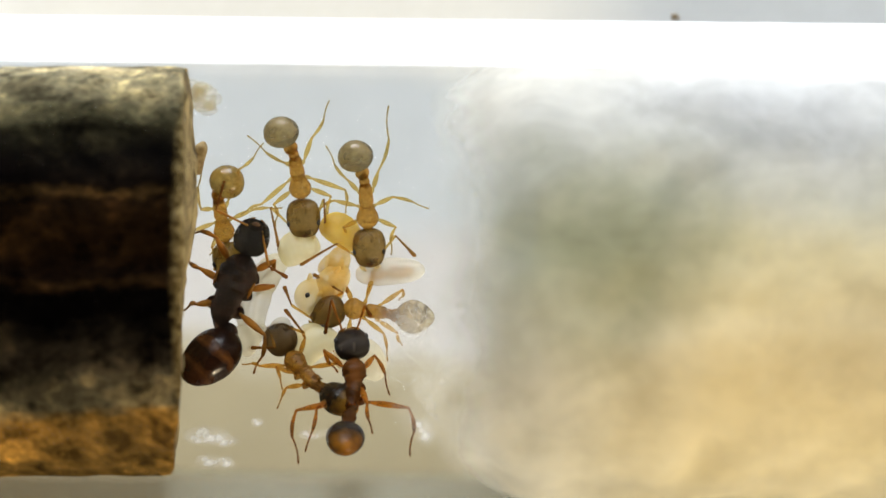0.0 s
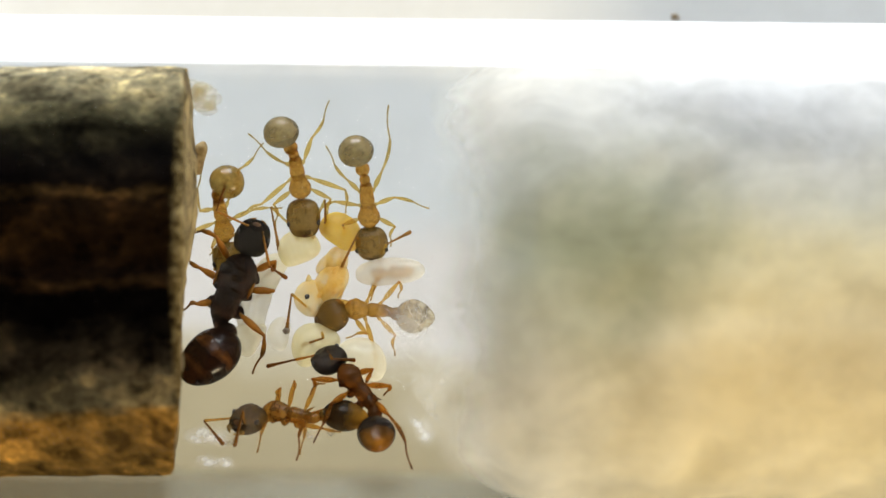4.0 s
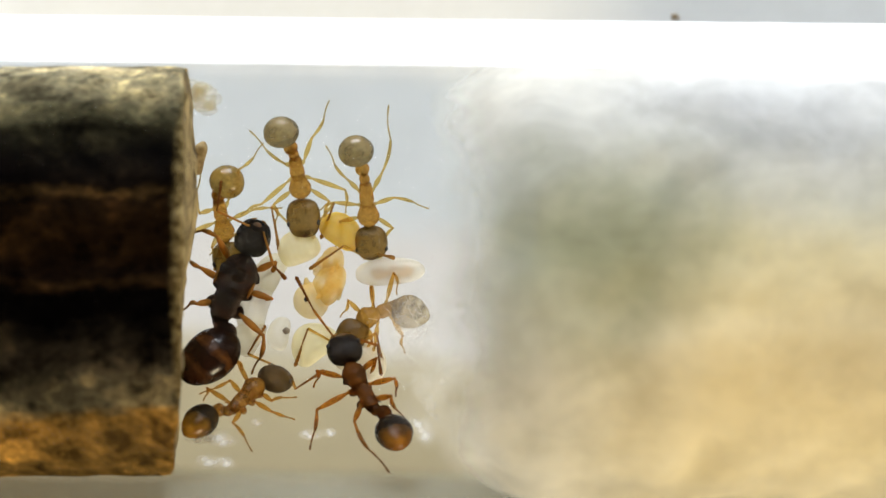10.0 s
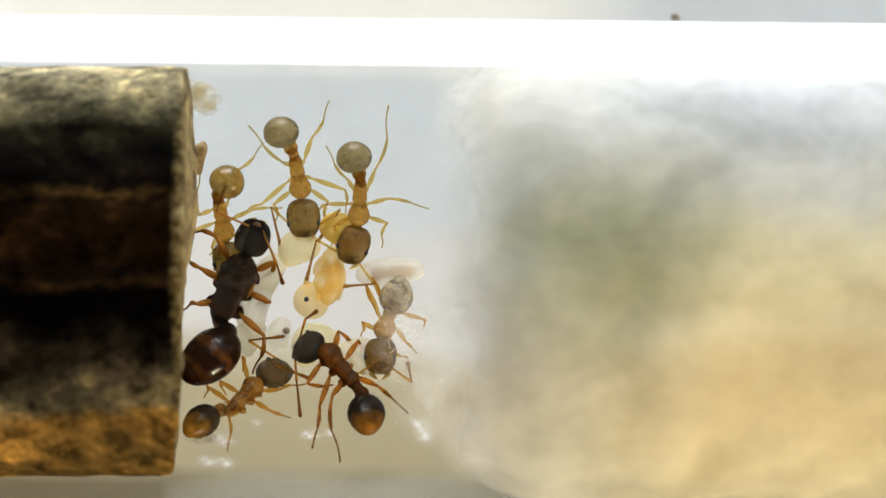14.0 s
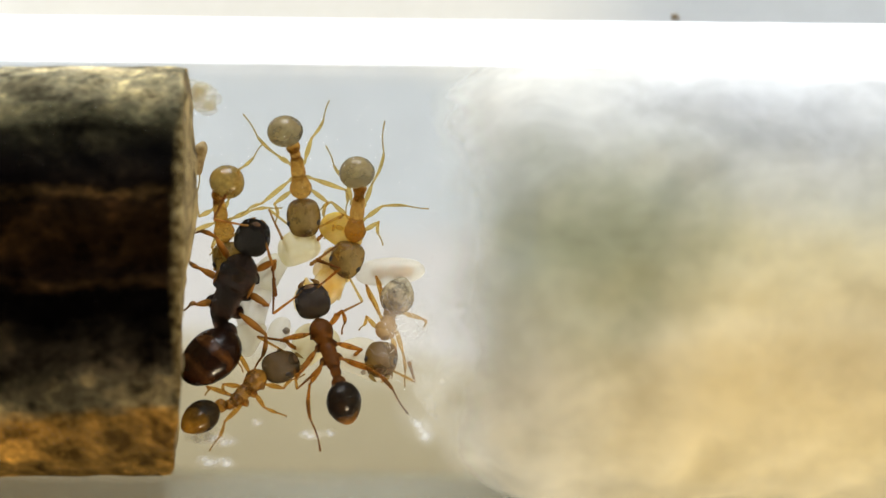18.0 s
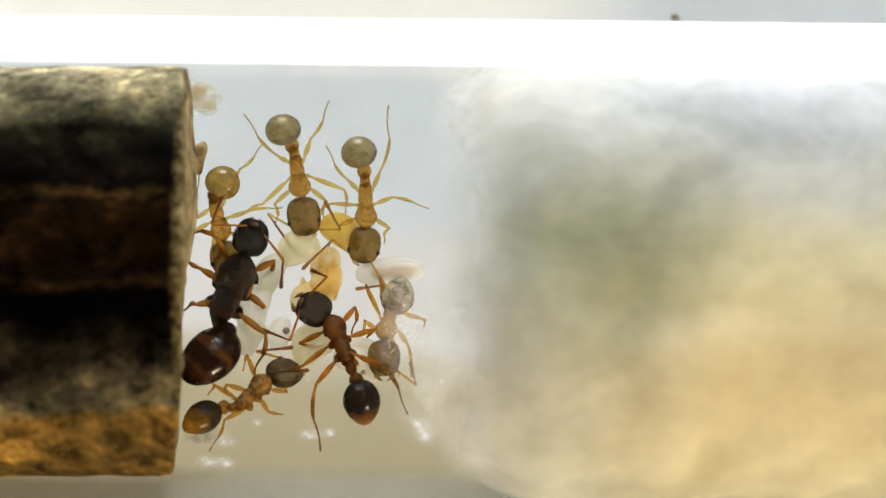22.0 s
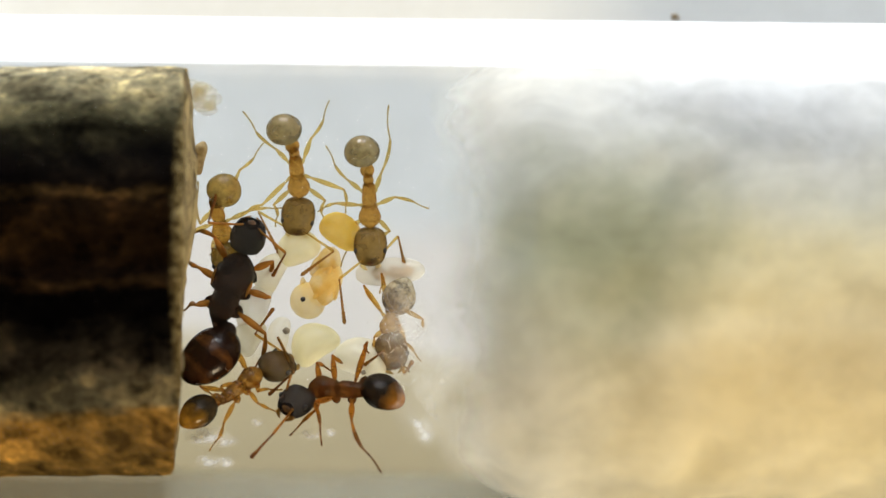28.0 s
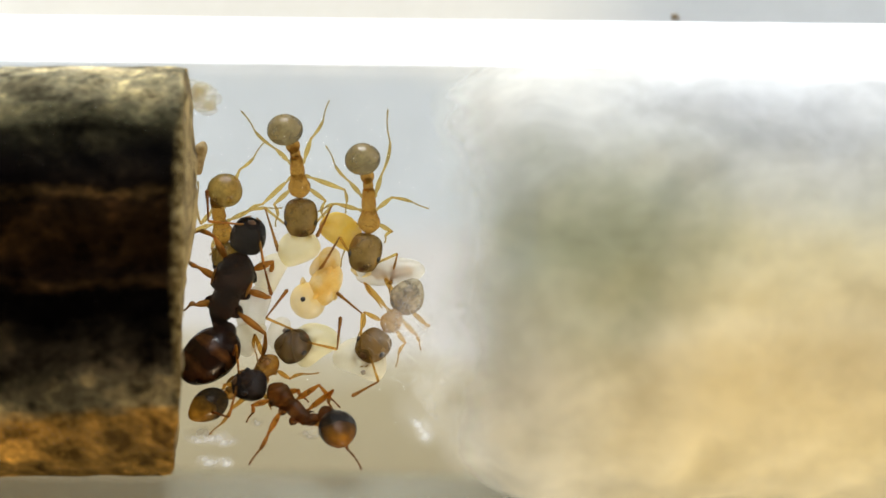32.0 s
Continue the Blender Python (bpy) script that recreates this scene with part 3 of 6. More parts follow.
def tube():
    thing = tagged(new("test_tube"), "clear glass test tube lying over the desk", "test tube")
    thing.matrix_world = pose(0, AXIS_Y * MM, 0, 0, 0, -0.6)
    x0, x1, n = -26.0, 30.0, 72
    cut = radians(43.0)

    def profile(points, name, mat, label):
        """A prism along x over a closed profile of (y, z)."""
        bm = bmesh.new()
        rows = []
        for x in (x0, -0.4, 0.6, 1.6, 2.6, 3.6, x1):
            k = widen(x)
            rows.append([bm.verts.new(Vector((x, y * k, z * k) if math.hypot(y, z) < BORE + 0.01 else (x, y, z)) * MM) for y, z in points])
        for a, b in zip(rows, rows[1:]):
            for i in range(len(points)):
                j = (i + 1) % len(points)
                bm.faces.new((a[i], a[j], b[j], b[i]))
        bmesh.ops.recalc_face_normals(bm, faces=bm.faces[:])
        ob = part(name, bm, mat, thing, label)
        ob.visible_shadow = False

    def arc(r, a, b, k):
        return [(r * math.cos(a + (b - a) * i / k), r * math.sin(a + (b - a) * i / k)) for i in range(k + 1)]

    profile(arc(SHELL, cut + 0.012, 2 * math.pi - 0.012, n) + arc(BORE, 2 * math.pi - 0.012, cut + 0.012, n), "clear_wall", M_GLASS, "clear glass wall with soft reflections")
    # two added strips carry the wall's glare and its dim lower edge as colour
    profile(arc(SHELL, 0, cut, 14) + arc(SHELL - 0.25, cut - 0.02, 0.02, 14), "glare_strip", M_GLARE, "white strip painted for glare on the glass edge")
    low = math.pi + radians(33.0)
    profile(arc(SHELL, math.pi + 0.02, low, 14) + arc(SHELL - 0.25, low, math.pi + 0.04, 14), "dull_strip", M_DULL, "grey-green strip painted for the dim lower edge of the glass")


tube()


# ---- bark plug ----
def bark_plug():
    thing = tagged(new("bark_plug"), "round plug of dark weathered bark in the tube", "bark plug")
    thing.matrix_world = pose(-9.0 * MM, AXIS_Y * MM, 0)
    n, length = 96, 16.0

    def end_x(c, s):
        """The slanting, rough cut: it leans out over the floor."""
        up = min(max((c + 0.2) / 0.5, 0.0), 1.0)
        up = up * up * (3 - 2 * up)
        lean = -0.32 + 0.52 * up + ((0.86 - 0.48 * up) * s if s > 0 else -1.2 * s * s) - 0.28 * c * c
        return lean + 0.14 * noise.noise(Vector((3.1, c * 4, s * 4)))

    bm = bmesh.new()
    rings = []
    for k in range(41):
        x = -length * (1 - k / 40)
        ring = []
        for i in range(n):
            w = 2 * math.pi * i / n
            c, s = math.cos(w), math.sin(w)
            groove = 0.10 * noise.noise(Vector((x * 0.12, c * 5.5, s * 5.5))) + 0.05 * noise.noise(Vector((x * 0.8, c * 9, s * 9)))
            r = BORE - 0.16 + min(groove, 0.12)
            if k == 40:
                r -= 0.07
            dx = end_x(c, s) * (k / 40) ** 8
            ring.append(bm.verts.new(Vector((x + dx, r * c, r * s)) * MM))
        rings.append(ring)
    for a, b in zip(rings, rings[1:]):
        for i in range(n):
            j = (i + 1) % n
            bm.faces.new((a[i], a[j], b[j], b[i]))
    bm.faces.new(rings[0][::-1])
    part("bark", bm, M_BARK, thing, "dark banded bark, pale on one edge and orange on the other")
    bm = bmesh.new()
    rows = []
    for f in (1.0, 0.98, 0.9, 0.75, 0.55, 0.35, 0.15, 0.03):
        row = []
        for i in range(n):
            w = 2 * math.pi * i / n
            c, s = math.cos(w), math.sin(w)
            r = (BORE - 0.25) * f
            dx = end_x(c * f, s * f) + 0.13 * noise.noise(Vector((7.7, c * 16 * f, s * 16 * f))) + 0.07 * noise.noise(Vector((2.7, c * 45 * f, s * 45 * f))) - 0.02
            row.append(bm.verts.new(Vector((dx, r * c, r * s)) * MM))
        rows.append(row)
    for a, b in zip(rows, rows[1:]):
        for i in range(n):
            j = (i + 1) % n
            bm.faces.new((a[i], a[j], b[j], b[i]))
    bm.faces.new(rows[-1])
    part("cut_end", bm, M_CUT, thing, "rough pale cut end grain")


bark_plug()


# ---- cotton plug ----
def cotton():
    thing = tagged(new("cotton_plug"), "soaked cotton wool plug, grey-green to tan, with loose white wisps", "cotton plug")
    thing.matrix_world = pose(0.5 * MM, AXIS_Y * MM, 0)
    n, length = 120, 27.0

    def shell(back, shrink, seed, sheet=False):
        """A soft dome-fronted body; back: how far its face stands back, shrink: gap to the bore."""
        bm = bmesh.new()
        rings = []
        if sheet:
            rings = [(back + (length - back) * (k / 80) ** 1.3, 1.0) for k in range(81)]
        else:
            for k in range(18):
                f = math.sin(k / 17 * math.pi / 2)
                rings.append((back + 3.2 * (1 - max(1 - f ** 2.2, 0.0) ** 0.45), f))
            for k in range(1, 71):
                rings.append((back + 3.2 + (length - back) * (k / 70) ** 1.3, 1.0))
        loops = []
        for x, f in rings:
            ring = []
            for i in range(n):
                w = 2 * math.pi * i / n
                c, s = math.cos(w), math.sin(w)
                r = (BORE * widen(x + 0.5) - shrink) * max(f, 0.01)
                q = Vector((x * 0.45, r * c * 0.45, r * s * 0.45 + seed))
                lump = 0.5 * noise.noise(q) + 0.12 * noise.noise(q * 2.5)
                r = max(r + min(lump, 0.0) * f, 0.05)
                ring.append(bm.verts.new(Vector((x + (0.6 if sheet else 0.7) * lump * math.exp(-max(x - back, 0) / 2.5), r * c, r * s)) * MM))
            loops.append(ring)
        for a, b in zip(loops, loops[1:]):
            for i in range(n):
                j = (i + 1) % n
                bm.faces.new((a[i], a[j], b[j], b[i]))
        if not sheet:
            bm.faces.new(loops[0][::-1])
            bm.faces.new(loops[-1])
        bmesh.ops.recalc_face_normals(bm, faces=bm.faces[:])
        if sheet:
            low = [f for f in bm.faces if f.calc_center_median().z < 0.2 * MM]
            bmesh.ops.delete(bm, geom=low, context="FACES")
        return bm

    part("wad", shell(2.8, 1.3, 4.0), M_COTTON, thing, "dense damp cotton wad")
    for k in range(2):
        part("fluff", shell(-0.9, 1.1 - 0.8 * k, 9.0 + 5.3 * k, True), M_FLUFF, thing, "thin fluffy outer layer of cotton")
    # loose fibres at the wad's face and along its skin
    rng = random.Random(5)
    verts, faces = [], []

    def fibre(p, d, length, width, curl):
        steps = 7
        side = Vector((rng.gauss(0, 1), rng.gauss(0, 1), rng.gauss(0, 1))).normalized()
        base = len(verts)
        for k in range(steps + 1):
            across = d.cross(side)
            if across.length < 1e-4:
                across = Vector((0, 0, 1))
            across = across.normalized() * width
            yz = Vector((0, p.y, p.z))
            if yz.length > BORE - 0.12:
                yz *= (BORE - 0.12) / yz.length
                p = Vector((p.x, yz.y, yz.z))
            verts.append((p - across) * MM)
            verts.append((p + across) * MM)
            d = (d + curl * Vector((rng.gauss(0, 1), rng.gauss(0, 1), rng.gauss(0, 1)))).normalized()
            p = p + d * (length / steps)
        for k in range(steps):
            a = base + 2 * k
            faces.append((a, a + 1, a + 3, a + 2))

    for _ in range(600):
        w, r = rng.uniform(0, 2 * math.pi), BORE * math.sqrt(rng.random()) * 0.95
        p = Vector((rng.gauss(0.2, 0.5) + 2.6 * (r / BORE) ** 3, r * math.cos(w), r * math.sin(w)))
        d = Vector((rng.gauss(-0.1, 0.5), rng.gauss(0, 0.6), rng.gauss(0, 0.6))).normalized()
        fibre(p, d, rng.uniform(0.7, 2.4), rng.uniform(0.0015, 0.0045), 0.35)
    for _ in range(90):
        p = Vector((rng.gauss(-1.2, 0.5), rng.gauss(-1.6, 1.2), rng.uniform(-5.6, -3.4)))
        d = Vector((rng.gauss(0.3, 0.5), rng.gauss(0, 0.6), rng.gauss(0, 0.3))).normalized()
        fibre(p, d, rng.uniform(0.8, 2.4), rng.uniform(0.0015, 0.0045), 0.4)
    # a curly tuft over the floor, and a thin haze of fibres low down
    for _ in range(22):
        p = Vector((rng.gauss(-1.9, 0.35), rng.gauss(-2.8, 0.75), rng.uniform(-4.9, -3.6)))
        d = Vector((rng.gauss(0.4, 0.6), rng.gauss(0, 0.7), rng.gauss(0, 0.2))).normalized()
        fibre(p, d, rng.uniform(0.7, 1.9), rng.uniform(0.002, 0.006), 0.55)
    for _ in range(45):
        p = Vector((rng.gauss(-0.2, 0.7), rng.uniform(-6.2, -2.0), rng.uniform(-5.0, -2.0)))
        d = Vector((rng.gauss(0.2, 0.6), rng.gauss(0, 0.7), rng.gauss(0, 0.2))).normalized()
        fibre(p, d, rng.uniform(0.8, 2.2), rng.uniform(0.002, 0.005), 0.4)
    me = bpy.data.meshes.new("loose_fibres")
    me.from_pydata(verts, [], faces)
    me.materials.append(M_FIBRE)
    ob = new("loose_fibres", me)
    ob.parent = thing
    tagged(ob, "loose white cotton wisps", kind="stuff")
    # thin films of drawn-out cotton before the wad's face
    for k in range(6):
        wisp = part("wisp", scrap(rng.uniform(2.0, 3.6), rng.uniform(2.2, 4.2), 3.1 * k), M_WISP, thing, "thin drawn-out cotton wisp")
        x, y, z = ((0.4, -5.9, -2.6), (-0.6, -3.6, -3.4), (0.9, -3.4, -2.2), (-1.2, -5.2, -3.6), (0.6, -1.2, -3.4), (-1.5, -2.6, -4.3))[k]
        wisp.matrix_basis = pose(x * MM, y * MM, z * MM, rng.uniform(-12, 12), rng.uniform(-12, 12), rng.uniform(0, 360))
        wisp.visible_shadow = False


cotton()


# ---- surface of the bore ----
def bore(x, a, lift=0.0):
    """Point over the bore's floor: x along the tube (mm), a degrees round it, lift towards the axis (mm)."""
    r, w = BORE - lift, radians(a)
    return Vector((x, AXIS_Y + r * math.sin(w), -r * math.cos(w)))


def bore_up(p):
    return Vector((0, AXIS_Y - p.y, -p.z)).normalized()


def oriented(p, ahead, up):
    """Pose at p (mm) with x ahead and z as near up as can be."""
    x = ahead.normalized()
    y = up.cross(x)
    y = y.normalized() if y.length > 1e-5 else Vector((0, 1, 0))
    z = x.cross(y)
    m = Matrix((x, y, z)).transposed().to_4x4()
    m.translation = p * MM
    return m


# ---- brood ----
M_LARVA = waxy("larva_skin", (0.90, 0.87, 0.70), (0.97, 0.95, 0.83), 1300, 0.75, 0.30)
M_CLEAR = waxy("watery_larva_skin", (0.90, 0.87, 0.74), (0.97, 0.95, 0.87), 1500, 0.72, 0.44, 0.2)
M_CREAM = waxy("cream_larva_skin", (0.84, 0.78, 0.46), (0.94, 0.89, 0.62), 600, 0.7, 0.36)
M_PUPA = waxy("pupa_skin", (0.80, 0.55, 0.10), (0.95, 0.83, 0.40), 1100, 0.7, 0.40)
M_PUPA_PALE = waxy("pupa_head_skin", (0.92, 0.76, 0.36), (0.97, 0.87, 0.56), 700, 0.7, 0.36)
M_OCHRE = waxy("ochre_pupa_skin", (0.82, 0.55, 0.03), (0.97, 0.78, 0.16), 600, 0.75, 0.24)
M_EYE = plain("eye_black", (0.006, 0.005, 0.004), (0.014, 0.011, 0.009), 9000, 0.45, 0.3, 0.00001)
M_CRUMB = plain("bark_crumb", (0.16, 0.10, 0.035), (0.50, 0.38, 0.19), 2500, 0.8, 0.5, 0.0001)
M_HAZY = veil_mat("hazy_egg_skin", (0.74, 0.65, 0.38), 0.84, 0.4)
M_CONTENT = waxy("gut_content", (0.44, 0.25, 0.11), (0.78, 0.57, 0.34), 1800, 0.5, 0.45)
M_GUT = waxy("dark_gut", (0.16, 0.13, 0.10), (0.34, 0.28, 0.20), 2200, 0.3, 0.2)


def grub(name, label, x, a, turn, length, width, mat, bend=0.2, rings=9, lift=None, front=0.45, gut=None, rough=0.02):
    """A larva on the bore's floor: a ringed, slightly bent body."""
    keys = pill(length, width, width * 0.86, front)
    secs = []
    for (px, y, z, w, h) in keys:
        t = px / length
        k = 1 + 0.012 * math.cos(2 * math.pi * rings * t)
        secs.append((px - length / 2, bend * math.sin(math.pi * t), 0, w * k, h * k))
    up = lift if lift is not None else width * 0.42
    p = bore(x, a, up)
    n = bore_up(p)
    tang = Vector((math.cos(radians(turn)), 0, 0)) + n.cross(Vector((-1, 0, 0))) * -math.sin(radians(turn))
    ob = tagged(part(name, loft(bmesh.new(), secs, 20, 2.0, rough, x), mat), label, name)
    ob.matrix_world = oriented(p, tang, n)
    if gut:
        gx, gy, gr = gut
        g = part("gut", loft(bmesh.new(), [(sx - gr, sy, sz, w, h) for sx, sy, sz, w, h in egg(2 * gr, 2 * gr, 1.6 * gr)], 12), M_GUT, ob, "dark gut spot")
        g.location = Vector((gx, gy, width * 0.40)) * MM
    return ob

CAPSULE = grub("larva", "watery white larva with warm brown contents", -2.02, -0.7, 4, 2.65, 1.05, M_CLEAR, 0.03, 10)
for gx, gy, gl, gw in ((-0.45, 0.0, 0.7, 0.42), (0.15, 0.06, 0.6, 0.5), (0.66, -0.02, 0.55, 0.45), (0.30, -0.15, 0.4, 0.2)):
    bm = loft(bmesh.new(), [(sx - gl / 2, sy, sz, u, v) for sx, sy, sz, u, v in egg(gl, gw, 0.25)], 14, 2.0, 0.12, gx)
    part("gut", bm, M_CONTENT, CAPSULE, "warm brown gut contents").location = Vector((gx, gy, 0.22)) * MM
grub("larva", "cream-coloured plump round larva", -5.47, 6.3, 20, 1.65, 1.30, M_CREAM, 0.15, 7)
grub("larva", "cloudy white larva beside the queen", -6.46, -1.4, 60, 1.75, 1.05, M_LARVA, 0.2, 8)
grub("larva", "cloudy white larva beside the queen", -7.01, -13.3, 75, 2.2, 1.15, M_CLEAR, 0.25, 9)
grub("larva", "small watery larva with a dark gut", -6.16, -20.2, 80, 1.35, 0.85, M_CLEAR, 0.1, 7, gut=(0.05, -0.22, 0.15))
grub("larva", "cloudy white larva behind the queen", -7.25, -22.1, 60, 1.5, 1.1, M_LARVA, 0.2, 8)
grub("larva", "pale cream larva, curled, with a wet shine", -4.79, -24.7, 35, 1.9, 1.45, M_CREAM, 0.3, 9, lift=0.35)
grub("larva", "large pale larva with a dark gut spot", -3.16, -30.1, -25, 2.1, 1.5, M_LARVA, 0.3, 9, lift=0.35, gut=(0.45, -0.55, 0.11))
grub("pupa", "ochre-yellow smooth pupa among larvae", -3.89, 11.9, -35, 1.75, 1.25, M_OCHRE, 0.1, 6)


def egg_clump():
    """A ragged heap of tiny pale eggs stuck on the glass."""
    rng = random.Random(12)
    root = tagged(new("egg_clump"), "ragged clump of tiny pale eggs on the glass", "egg clump")
    p = bore(-8.72, 65.0, 0.3)
    root.matrix_world = oriented(p, Vector((1, 0, 0)), bore_up(p))
    for _ in range(22):
        size = rng.uniform(0.5, 1.0)
        bm = loft(bmesh.new(), [(x - size / 2, 0, 0, w, h) for x, _, _, w, h in egg(size, size * 0.62, size * 0.6, 0.5, 8)], 10)
        e = part("egg", bm, M_HAZY, root)
        e.matrix_basis = pose(rng.uniform(-0.5, 0.45) * MM, rng.uniform(-1.0, 0.8) * MM, rng.uniform(-0.1, 0.1) * MM, 0, 0, rng.uniform(0, 360))


egg_clump()
grub("bark_crumb", "small brown bark crumb at the cut end", -9.21, 36.6, 80, 1.3, 0.6, M_CRUMB, 0.1, 3, rough=0.25)


def pupa():
    """Orange pupa on its side: head with a dark eye, folded trunk, gaster, limbs laid along."""
    root = tagged(new("pupa"), "orange ant pupa lying on its side, dark eye showing", "pupa")
    def blob(name, x, y, z, l, w, h, turn, mat, label=""):
        bm = loft(bmesh.new(), [(sx - l / 2, sy, sz, a, b) for sx, sy, sz, a, b in pill(l, w, h, 0.5, 16, 2.1)], 18, 2.0, 0.04, x)
        ob = part(name, bm, mat, root, label)
        ob.matrix_basis = pose(x * MM, y * MM, z * MM, 0, 0, turn)
        return ob
    head = blob("head", -0.36, -0.70, 0.0, 1.42, 1.36, 0.95, 70, M_PUPA_PALE, "pale honey head")
    eye = part("eye", loft(bmesh.new(), [(x - 0.12, 0, 0, w, h) for x, _, _, w, h in egg(0.22, 0.20, 0.12)], 14), M_EYE, head, "round black eye")
    eye.location = Vector((-0.02, 0.17, 0.46)) * MM
    blob("trunk", 0.30, -0.10, 0.05, 1.75, 1.18, 1.0, 62, M_PUPA)
    blob("gaster", 0.42, 0.72, -0.05, 1.30, 0.92, 0.85, 78, M_PUPA)
    blob("petiole", -0.02, 0.62, -0.05, 0.9, 0.5, 0.6, 62, M_PUPA_PALE)
    for x, y, z, turn, l, w in ((0.70, -0.10, 0.12, 84, 1.25, 0.28), (0.52, 0.02, 0.30, 76, 1.30, 0.30), (0.32, 0.00, 0.40, 70, 1.25, 0.30), (0.14, -0.32, 0.38, 48, 1.05, 0.26),
                                (-0.52, -0.22, 0.10, 100, 0.80, 0.26), (0.60, 0.62, 0.12, 98, 0.7, 0.22)):
        blob("folded_leg", x, y, z, l, w, 0.22, turn, M_PUPA)
    return root


PUPA = pupa()


def smear(x, a, w, h):
    """A thin white film with an uneven rim that stands in for a glint."""
    p = bore(x, a, 0.02)
    bm = scrap(w, h, x + a)
    ob = tagged(part("glint_patch", bm, M_GLINT), "whitish patch painted for a glint on the glass", "smear", "smears on the glass")
    ob.matrix_world = oriented(p, Vector((1, 0, 0)), bore_up(p))
    ob.visible_shadow = False


M_GLINT = glint_mat()
for dx, da, dw, dh in ((-8.62, -55.8, 1.3, 0.9), (-9.06, -57.7, 0.8, 0.6), (-8.10, -58.2, 0.8, 0.7), (-8.52, -69.2, 0.9, 0.9), (-7.86, -69.9, 0.5, 0.9), (-6.91, -50.1, 0.45, 0.45),
                       (-0.65, -54.5, 0.65, 1.2), (-0.97, -50.1, 0.45, 0.6), (-4.94, -55.8, 0.7, 0.6), (-4.17, -54.5, 0.35, 0.5)):
    smear(dx, da, dw * 1.5, dh * 1.4)


def dust_speck():
    p = Vector((10.6, 10.6, -DESK_DROP + 0.17))
    ob = tagged(part("dust_speck", loft(bmesh.new(), [(x - 0.17, 0, 0, w, h) for x, _, _, w, h in egg(0.36, 0.26, 0.14, 0.4, 8)], 12, 2.0, 0.06, 1.0), M_CRUMB), "tiny dark speck of dust on the paper", "dust speck")
    ob.location = p * MM


dust_speck()


# ---- ants ----
def ant_colours(name, head, trunk, gaster_front, gaster_tip, leg, gaster_at, clear=0.35, gaster_clear=0.38, coat=0.3, mottle=0.68, relief=0.6, see=0.3, foot=0.6, depth=0.0001, ior=1.6, jaw=None, shine=0.5, gaster_see=None, hips=False):
    dim = lambda c, k: tuple(v * k for v in c)
    jaw = jaw or dim(leg, 0.6)
    return dict(
        hips=hips,
        # with hips, ridge highlights go into the head's wide dark-to-light colours
        head=chitin(name + "_head_cuticle", dim(head, 0.4 if hips else 0.66), dim(head, 2.6 if hips else 1.35), 0.26, clear * 0.7, 7000, 1.0 if hips else 0.6, see=see * 0.55, deep=True, depth=depth * (1.8 if hips else 1.0), spec=shine, comb=0.3 if hips else 1.0),
        trunk=chitin(name + "_trunk_cuticle", dim(trunk, mottle), dim(trunk, 1.3), 0.27, clear, 5500, relief, see=see * 0.85, deep=True, depth=depth, spec=shine, comb=0.6 if hips and relief > 0.9 else 1.0),
        leg=chitin(name + "_leg_cuticle", dim(leg, 0.62), dim(leg, 1.3), 0.35, clear + 0.1, 7000, 0.2, see=min(see * 1.3, 0.78)),
        gaster=two_tone(name + "_gaster_cuticle", gaster_front, gaster_tip, gaster_at, 0.36, gaster_clear, 0.2, coat, see=see * 0.6 if gaster_see is None else gaster_see, deep=True, ior=ior),
        shin=two_tone(name + "_shin_cuticle", leg, leg, 0.9, 0.9, clear + 0.1, 0.35, 0.1, [(0.0, dim(leg, 0.26)), (0.06, dim(leg, 0.40)), (0.15, dim(leg, 1.05)), (0.42, dim(leg, 1.1)), (0.51, dim(leg, 0.45)), (0.58, dim(leg, foot * 1.15)), (0.9, dim(leg, foot))], see=min(see * 1.2, 0.72)),
        jaw=chitin(name + "_jaw_cuticle", dim(jaw, 0.6), dim(jaw, 1.2), 0.2, 0.35, 7000, 0.2),
        club=chitin(name + "_feeler_cuticle", (leg[0] * 0.26, leg[1] * 0.20, leg[2] * 0.16), (leg[0] * 0.6, leg[1] * 0.45, leg[2] * 0.35), 0.45, clear, 9000, 0.5, see=see * 0.5))


M_FACE = chitin("face_cuticle", (0.05, 0.025, 0.010), (0.16, 0.08, 0.03), 0.3, 0.25)


def limb(bm, length, keys, n=10):
    """Thin tapered limb along x; keys of (share of length, radius in mm)."""
    secs = smooth_sections([(k * length, 0, 0, r, r) for k, r in keys], 4)
    return loft(bm, secs, n)


